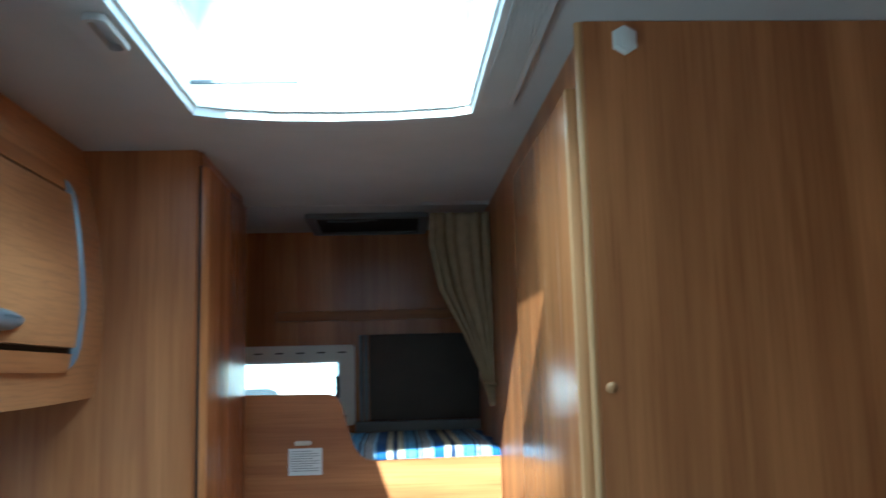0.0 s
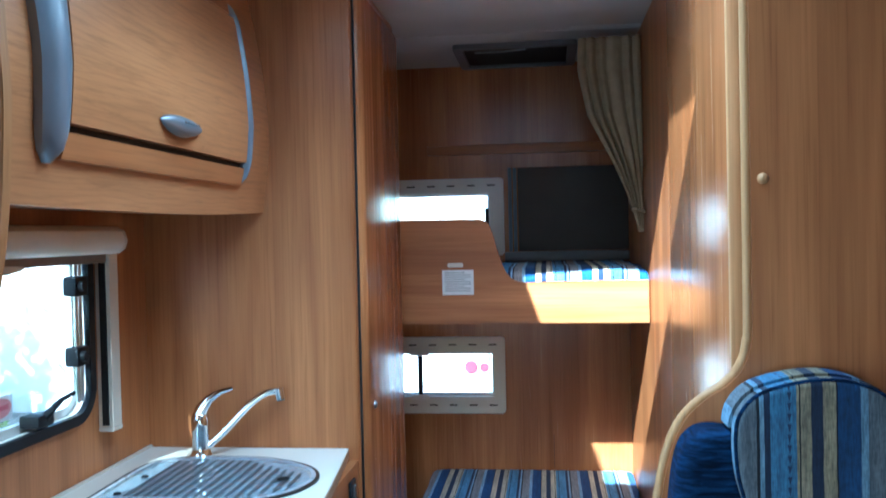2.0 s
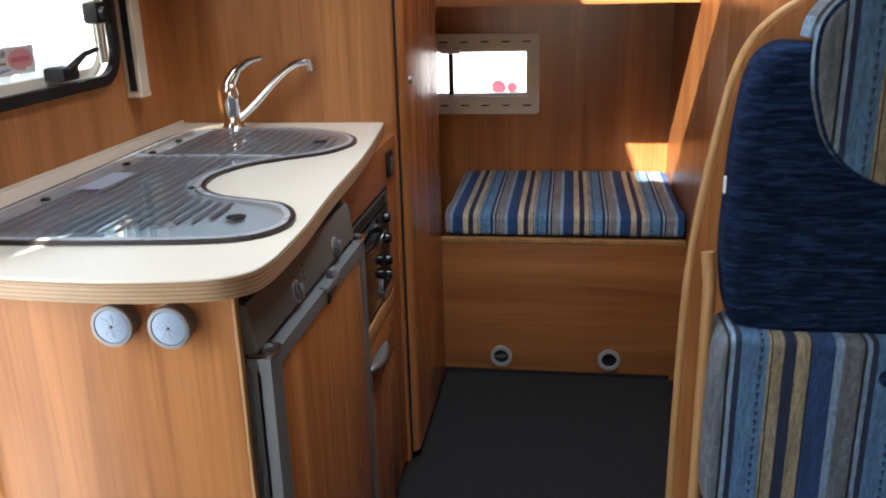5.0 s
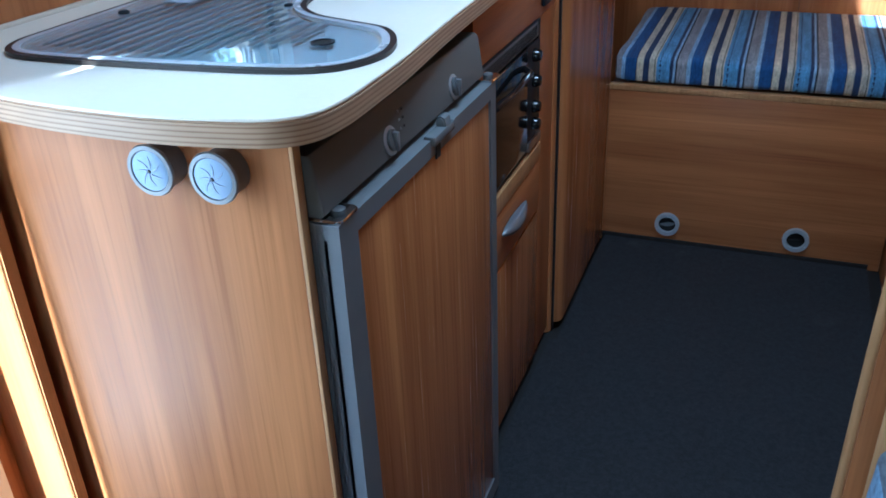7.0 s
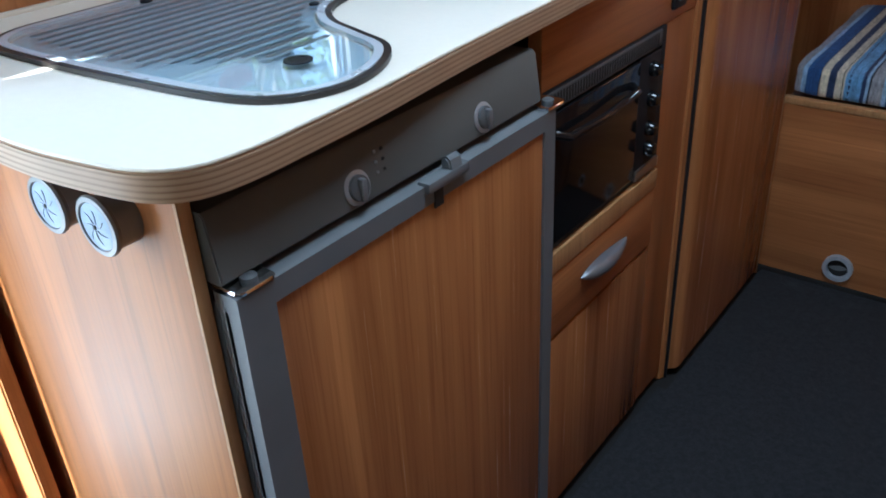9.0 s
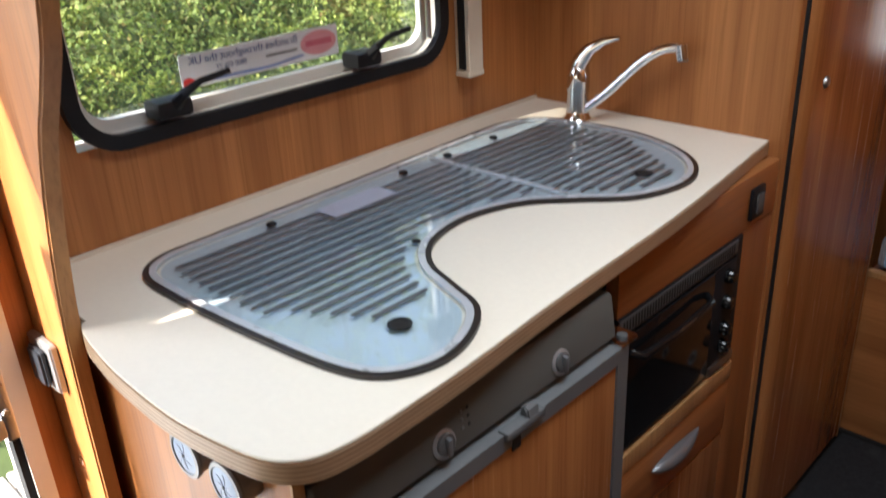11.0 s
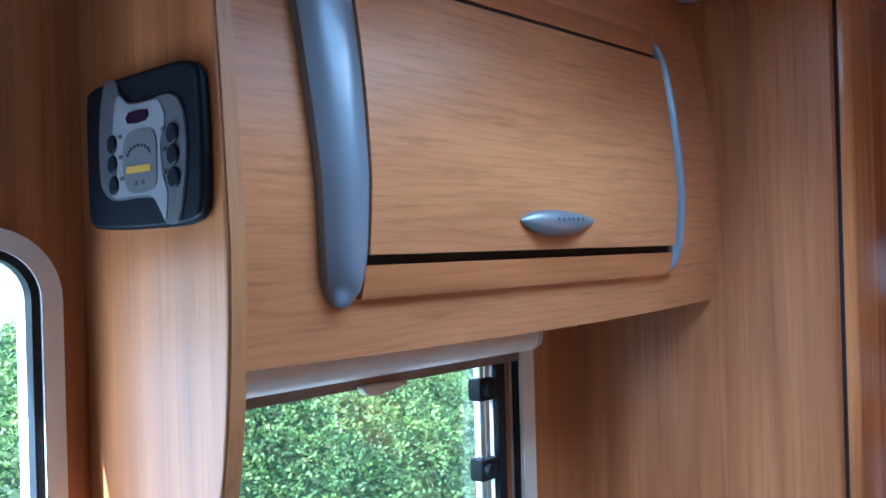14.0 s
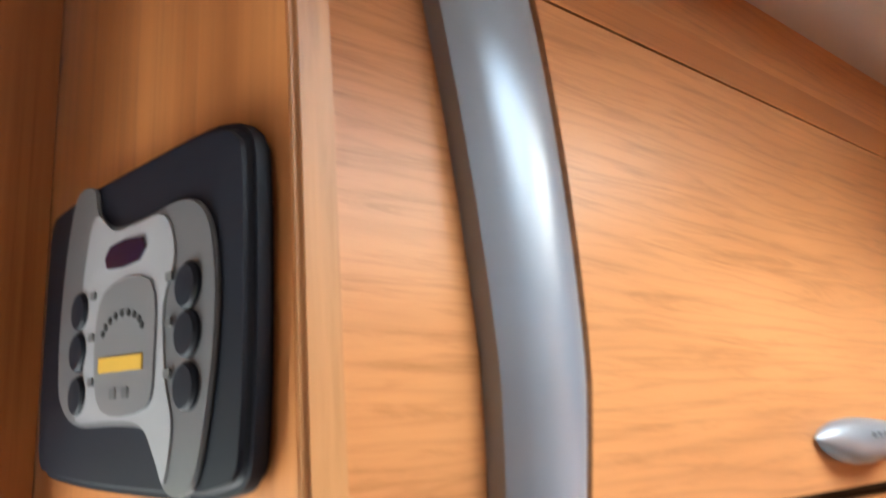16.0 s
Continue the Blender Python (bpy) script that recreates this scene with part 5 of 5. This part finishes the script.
# ---- dinette seat ----
def seat():
    s = thing("dinette_seat", "dinette seat with a navy backrest pad and blue striped headrest", "seat")
    part("base", box((0.425, 1.05, 0.0), (1.24, SIDE_Y - 0.002, 0.335), 0.004), M_WOOD_X, s)
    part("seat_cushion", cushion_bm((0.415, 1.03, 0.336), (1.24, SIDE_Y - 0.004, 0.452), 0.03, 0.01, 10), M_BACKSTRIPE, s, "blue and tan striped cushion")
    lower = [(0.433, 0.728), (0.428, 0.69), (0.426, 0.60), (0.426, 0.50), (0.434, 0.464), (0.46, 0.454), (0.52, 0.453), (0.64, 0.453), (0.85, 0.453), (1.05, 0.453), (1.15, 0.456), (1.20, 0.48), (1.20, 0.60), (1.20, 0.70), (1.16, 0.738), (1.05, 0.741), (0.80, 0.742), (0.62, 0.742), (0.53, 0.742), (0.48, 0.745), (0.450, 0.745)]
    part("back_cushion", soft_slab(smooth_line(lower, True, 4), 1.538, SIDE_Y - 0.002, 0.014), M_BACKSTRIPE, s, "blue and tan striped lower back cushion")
    for x in (0.655, 0.93):
        part("button", lathe([(0.013, 0.002), (0.013, -0.003), (0.009, -0.007), (0.002, -0.008)], (x, 1.5375, 0.69), "y", 18), M_NAVY, s)
    # upper pad: a bevelled navy block with a seam along its front edge
    outer = [(0.482, 0.727), (0.456, 0.744), (0.443, 0.779), (0.435, 0.845), (0.436, 0.913), (0.439, 0.982), (0.445, 1.048), (0.454, 1.094), (0.468, 1.118), (0.490, 1.130), (0.520, 1.129), (0.57, 1.123), (0.66, 1.122), (0.80, 1.122), (1.02, 1.122), (1.11, 1.121), (1.17, 1.11), (1.20, 1.0), (1.20, 0.83), (1.17, 0.735), (1.10, 0.729), (0.95, 0.728), (0.72, 0.728), (0.60, 0.7275), (0.53, 0.7265)]
    ol = smooth_line(outer, True, 5)
    pad = part("backrest", soft_slab(ol, 1.566, SIDE_Y - 0.001, 0.020), M_NAVY, s, "navy velour backrest pad")
    part("seam", closed_tube([(u, 1.5668, v) for u, v in inset(ol, 0.0205)], 0.0010), M_NAVY, pad)
    front = [(0.529, 1.09), (0.528, 1.135), (0.535, 1.160), (0.556, 1.181), (0.592, 1.193), (0.634, 1.199), (0.672, 1.195), (0.706, 1.180), (0.727, 1.155), (0.734, 1.11), (0.732, 1.06), (0.722, 1.01), (0.700, 0.972), (0.662, 0.957), (0.623, 0.959), (0.580, 0.979), (0.550, 1.014), (0.535, 1.058)]
    ho = smooth_line(front, True, 5)
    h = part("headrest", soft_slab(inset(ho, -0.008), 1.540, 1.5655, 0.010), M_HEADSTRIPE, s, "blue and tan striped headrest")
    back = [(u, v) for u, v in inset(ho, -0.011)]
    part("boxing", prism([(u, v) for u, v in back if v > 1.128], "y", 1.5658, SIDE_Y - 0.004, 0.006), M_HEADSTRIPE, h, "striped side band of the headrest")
    part("piping", closed_tube([(u, 1.5450, v) for u, v in inset(ho, -0.006)], 0.0032), M_NAVY, h)
    post = smooth_line([(0.424, 1.600, 0.0), (0.424, 1.600, 0.4), (0.424, 1.600, 0.76), (0.422, 1.602, 0.81), (0.419, 1.606, 0.842)], False, 4)
    part("side_frame", tube(post, 0.0095, 12), M_EDGE, s, "rounded beech side frame")
    part("label_tag", box((0.4325, 1.596, 0.929), (0.4350, 1.604, 0.952)), M_PAPER, s)
    return s


def soft_slab(outline, y0, y1, r):
    """An upholstered slab across y with well rounded rims."""
    bm = bmesh.new()
    rows = []
    for k in range(7):
        a = math.pi / 2 * k / 6
        rows.append([bm.verts.new((u, y0 + r * (1 - math.sin(a)), v)) for u, v in inset(outline, r * (1 - math.cos(a)))])
    back = [bm.verts.new((u, y1, v)) for u, v in outline]
    n = len(outline)
    order = rows[:]
    order.sort(key=lambda row: row[0].co.y)
    fs = []
    for p, q in zip(order, order[1:] + [back]):
        for i in range(n):
            fs.append(bm.faces.new((p[i], p[(i + 1) % n], q[(i + 1) % n], q[i])))
    for rim, out in ((order[0], inset(outline, r + 0.012)), (back, None)):
        if out:
            row = [bm.verts.new((u, y0, v)) for u, v in out]
            fs += [bm.faces.new((rim[i], rim[(i + 1) % n], row[(i + 1) % n], row[i])) for i in range(n)]
            rim = row
        cap = bm.faces.new(rim)
        fs += bmesh.ops.triangulate(bm, faces=[cap])["faces"]
    bmesh.ops.recalc_face_normals(bm, faces=fs)
    return bm


def closed_tube(pts, r, n=6):
    bm = bmesh.new()
    pts = [Vector(p) for p in pts]
    m = len(pts)
    rows = []
    for i, p in enumerate(pts):
        t = (pts[(i + 1) % m] - pts[i - 1]).normalized()
        a = Vector((0, 1, 0))
        b = a.cross(t)
        rows.append([bm.verts.new(p + r * (a * math.cos(2 * math.pi * k / n) + b * math.sin(2 * math.pi * k / n))) for k in range(n)])
    for i in range(m):
        p, q = rows[i], rows[(i + 1) % m]
        for k in range(n):
            bm.faces.new((p[k], p[(k + 1) % n], q[(k + 1) % n], q[k]))
    bmesh.ops.recalc_face_normals(bm, faces=bm.faces[:])
    return bm


# the seat's cloth again, toned down further for the shade on the headrest
M_HEADSTRIPE = striped("striped_headrest_cloth_shaded", -0.165, SEAT_STRIPES, "x", 0.631, 0.48)
seat()

# ---- outside ----
def ground_material():
    m, nt, b = material("grey_paving", 0.9)
    v = coords(nt)
    n, f = noise_tex(nt, v, 0.8, 5), noise_tex(nt, v, 40, 4)
    c = mix(nt, 0.6, ramp(nt, n, [(0.3, (0.30, 0.29, 0.27)), (0.7, (0.42, 0.405, 0.38))]), ramp(nt, f, [(0.3, (0.7, 0.7, 0.7)), (0.7, (1.15, 1.15, 1.15))]), "MULTIPLY")
    nt.links.new(c, b.inputs["Base Color"])
    bump(nt, b, f, 0.5, 0.004)
    return m


M_GROUND = ground_material()
gbm = bmesh.new()
bmesh.ops.create_grid(gbm, x_segments=2, y_segments=2, size=400)
for v in gbm.verts:
    v.co.z = GROUND_Z
structure("ground", gbm, M_GROUND, "grey paved yard reaching to the horizon", False)


def leaf_material():
    m, nt, b = material("hedge_leaf", 0.7)
    geo = nt.nodes.new("ShaderNodeNewGeometry")
    c = ramp(nt, geo.outputs["Random Per Island"], [(0.0, (0.10, 0.155, 0.045)), (0.35, (0.13, 0.195, 0.056)), (0.7, (0.17, 0.23, 0.068)), (0.95, (0.21, 0.255, 0.085)), (1.0, (0.19, 0.15, 0.07))])
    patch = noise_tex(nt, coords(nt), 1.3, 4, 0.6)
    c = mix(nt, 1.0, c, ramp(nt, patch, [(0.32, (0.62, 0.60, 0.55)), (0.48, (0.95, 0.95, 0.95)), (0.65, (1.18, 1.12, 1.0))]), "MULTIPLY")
    # noise clumps paint sunlit tops and shaded hollows into the leaf colour
    clump_shade = noise_tex(nt, coords(nt), 7.0, 3, 0.6)
    c = mix(nt, 1.0, c, ramp(nt, clump_shade, [(0.36, (0.66, 0.68, 0.66)), (0.5, (1.2, 1.2, 1.14)), (0.64, (1.75, 1.62, 1.35))]), "MULTIPLY")
    nt.links.new(c, b.inputs["Base Color"])
    tl, mx = nt.nodes.new("ShaderNodeBsdfTranslucent"), nt.nodes.new("ShaderNodeMixShader")
    nt.links.new(c, tl.inputs["Color"])
    mx.inputs["Fac"].default_value = 0.4
    nt.links.new(b.outputs["BSDF"], mx.inputs[1])
    nt.links.new(tl.outputs["BSDF"], mx.inputs[2])
    nt.links.new(mx.outputs["Shader"], nt.nodes["Material Output"].inputs["Surface"])
    return m


def bank_height(x, y):
    """The hedge's outline over the ground."""
    d = -2.6 - x + 0.25 * noise.noise(Vector((x * 0.7, y * 0.7, 3)))
    if d < 0:
        return 0.0
    rise = 1.0 - math.exp(-1.25 * d)
    fall = max(0.0, min(1.0, (x + 6.6) / 1.3))
    end = max(0.0, min(1.0, (y + 5.5) / 1.0)) * max(0.0, min(1.0, (7.0 + 0.85 * (-4.0 - x) - y) / 0.9))
    crest = 1.76 - 0.07 * max(0.0, min(2.0, y - 2.6)) - 0.25 * max(0.0, y - 4.6)
    lump = 0.05 * math.sin(1.9 * y + 0.8 * x) + 0.14 * noise.noise(Vector((x * 0.9, y * 0.9, 1.7))) + 0.16 * noise.noise(Vector((x * 3.2, y * 3.2, 7))) + 0.05 * noise.noise(Vector((x * 8.5, y * 8.5, 2)))
    return max(0.0, (crest * rise + lump * rise) * end * fall)


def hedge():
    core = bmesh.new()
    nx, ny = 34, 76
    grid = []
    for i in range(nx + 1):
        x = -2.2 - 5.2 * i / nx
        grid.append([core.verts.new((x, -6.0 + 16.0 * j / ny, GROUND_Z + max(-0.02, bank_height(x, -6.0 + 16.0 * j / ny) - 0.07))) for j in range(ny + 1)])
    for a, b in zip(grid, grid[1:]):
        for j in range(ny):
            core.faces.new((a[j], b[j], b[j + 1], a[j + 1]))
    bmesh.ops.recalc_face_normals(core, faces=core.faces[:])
    # core coloured darker, as the shade seen between the leaves
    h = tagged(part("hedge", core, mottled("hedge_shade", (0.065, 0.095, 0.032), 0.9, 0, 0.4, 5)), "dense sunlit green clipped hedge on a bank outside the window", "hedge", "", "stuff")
    rng = np.random.default_rng(5)
    count = 230000
    verts, faces = np.zeros((count * 4, 3)), []
    k = 0
    while k < count:
        x, y = -2.3 - 3.9 * rng.random() ** 1.3, -3.5 + 13.0 * rng.random()
        z = bank_height(x, y)
        if z < 0.15:
            continue
        s = 0.009 + 0.012 * rng.random()
        a, tilt = rng.random() * 6.283, rng.normal(0.35, 0.35)
        d = np.array([math.cos(a) * math.cos(tilt), math.sin(a) * math.cos(tilt), math.sin(tilt)])
        side = np.cross(d, rng.normal(size=3))
        side /= np.linalg.norm(side) + 1e-9
        p = np.array([x, y, GROUND_Z + z - 0.04 + 0.07 * rng.random()])
        verts[4 * k:4 * k + 4] = p, p + d * s + side * s * 0.55, p + d * 2.1 * s, p + d * s - side * s * 0.55
        faces.append((4 * k, 4 * k + 1, 4 * k + 2, 4 * k + 3))
        k += 1
    me = bpy.data.meshes.new("hedge_leaves")
    me.from_pydata(verts.tolist(), [], faces)
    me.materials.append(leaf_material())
    lv = new("leaves", me)
    lv.parent = h
    tagged(lv, "small glossy green leaves", "", "", "stuff")
    return h


hedge()


def tree(x, y, height):
    t = thing("tree", "leafy garden tree with a grey trunk behind the hedge", "tree")
    base, k5 = Vector((x, y, GROUND_Z)), height / 5
    bark = bpy.data.materials.get("bark") or mottled("bark", (0.22, 0.20, 0.18), 0.9, 0, 0.3, 14, 0.8, 60)
    trunk = [base + Vector((0.02 * math.sin(k), 0.03 * math.cos(1.7 * k), height * 0.55 * k / 6)) for k in range(7)]
    part("trunk", tube(trunk, [(0.10 - 0.008 * k) * min(1.5, k5) for k in range(7)], 10), bark, t)
    rng = np.random.default_rng(int(abs(x * 10)))
    tips = []
    for k in range(13):
        a = 2.4 * k
        p0 = trunk[3 + k % 4]
        p1 = p0 + Vector((math.cos(a) * 0.7, math.sin(a) * 0.7, 0.6 + 0.2 * (k % 4))) * k5
        p2 = p1 + Vector((math.cos(a + 0.4) * 0.6, math.sin(a + 0.4) * 0.6, 0.5)) * k5
        part("limb", tube([p0, p1, p2], [0.045 * k5, 0.028 * k5, 0.012 * k5], 7), bark, t)
        tips += [p1, p2, (p1 + p2) / 2]
    verts, faces = [], []
    for k in range(int(3600 * k5)):
        c = tips[k % len(tips)] + Vector(rng.normal(0, 0.30 * k5, 3))
        d, e = Vector(rng.normal(0, 1, 3)).normalized() * 0.08, Vector(rng.normal(0, 1, 3)).normalized() * 0.05
        n = len(verts)
        verts += [c - d, c + e, c + d, c - e]
        faces.append((n, n + 1, n + 2, n + 3))
    me = bpy.data.meshes.new("crown")
    me.from_pydata([tuple(v) for v in verts], [], faces)
    me.materials.append(bpy.data.materials["hedge_leaf"])
    cr = new("crown", me)
    cr.parent = t
    return t


tree(-6.7, 4.95, 5.4)
tree(-8.2, 8.4, 9.5)
tree(-9.8, 2.2, 6.0)


def parked_van(x, y, turn, label, glazed=True):
    """A white coach-built camper seen from behind."""
    v = thing("parked_camper", label, "camper")
    body_m = bpy.data.materials.get("white_grp") or mottled("white_grp", (0.80, 0.80, 0.79), 0.35, 0, 0.03, 2)
    glass_m = bpy.data.materials.get("smoked_acrylic") or mottled("smoked_acrylic", (0.05, 0.06, 0.07), 0.12, 0, 0.1)
    lamp_m = bpy.data.materials.get("red_lamp") or mottled("red_lamp", (0.30, 0.03, 0.05), 0.4, 0, 0.1)
    side = [(-2.9, 0.45), (-2.9, 2.75), (-2.75, 2.9), (2.0, 2.9), (2.7, 2.6), (2.9, 2.1), (2.2, 1.9), (3.1, 1.15), (3.2, 0.45)]
    b = part("body", prism(side, "x", -1.1, 1.1, 0.06, 3), body_m, v)
    part("skirt", prism([(-2.88, 0.22), (-2.88, 0.449), (3.15, 0.449), (3.15, 0.22)], "x", -1.07, 1.07, 0.02), mottled("grey_skirt", (0.30, 0.31, 0.33), 0.5) if "grey_skirt" not in bpy.data.materials else bpy.data.materials["grey_skirt"], v)
    for yy, w in ((-1.9, 0.5), (-0.2, 0.45), (1.0, 0.3)) if glazed else ():
        for sx in (-1, 1):
            part("window", prism(round_rect(yy - w, 1.45, yy + w, 2.05, 0.08), "x", *sorted((sx * 1.101, sx * 1.112)), 0.004), glass_m, v)
    if glazed:
        part("rear_window", prism(round_rect(-0.7, 1.5, 0.7, 2.05, 0.08), "y", -2.915, -2.903, 0.004), glass_m, v)
    for sx in (-1, 1):
        part("tail_lamp", prism(circle(sx * 0.93, 1.17, 0.042, 20), "y", -2.93, -2.902, 0.006), lamp_m, v)
        part("side_lamp", prism(circle(sx * 0.93 + 0.085, 1.168, 0.030, 16), "y", -2.93, -2.902, 0.006), lamp_m, v)
        for yy in (-1.4, 2.2):
            w = part("wheel", lathe([(0.20, -0.09), (0.31, -0.085), (0.33, -0.05), (0.33, 0.05), (0.31, 0.085), (0.20, 0.09)], (sx * 0.95, yy, 0.33), "x", 28), M_BLACK, v)
            part("hub", lathe([(0.19, -0.095), (0.19, 0.095)], (sx * 0.95, yy, 0.33), "x", 20), M_SILVER, w)
    v.matrix_world = Matrix.Translation((x, y, GROUND_Z)) @ Matrix.Rotation(radians(turn), 4, "Z")
    return v


parked_van(-4.9, 10.6, 8, "plain white panelled camper parked beyond the hedge", False)
parked_van(-1.15, 8.7, 0, "white coach-built camper with red tail lamps parked behind")


# ---- block paving outside the door, laid last ----
def pavers():
    ground = bpy.data.objects["ground"]
    mats = mottled("concrete_block", (0.46, 0.44, 0.40), 0.9, 0, 0.2, 6, 0.5, 120)
    me = mesh_of("paver", box((-0.098, -0.048, 0.0), (0.098, 0.048, 0.022), 0.006, 1), mats, False)
    rng = random.Random(4)
    for i in range(9):
        for j in range(22):
            ob = new("paver", me)
            ob.parent = ground
            ob.matrix_world = Matrix.Translation((-2.75 + 0.203 * i + (0.1 if j % 2 else 0.0), 0.62 + 0.103 * j, GROUND_Z - 0.006 + 0.004 * rng.random())) @ Matrix.Rotation(rng.uniform(-0.01, 0.01), 4, "Z")


pavers()
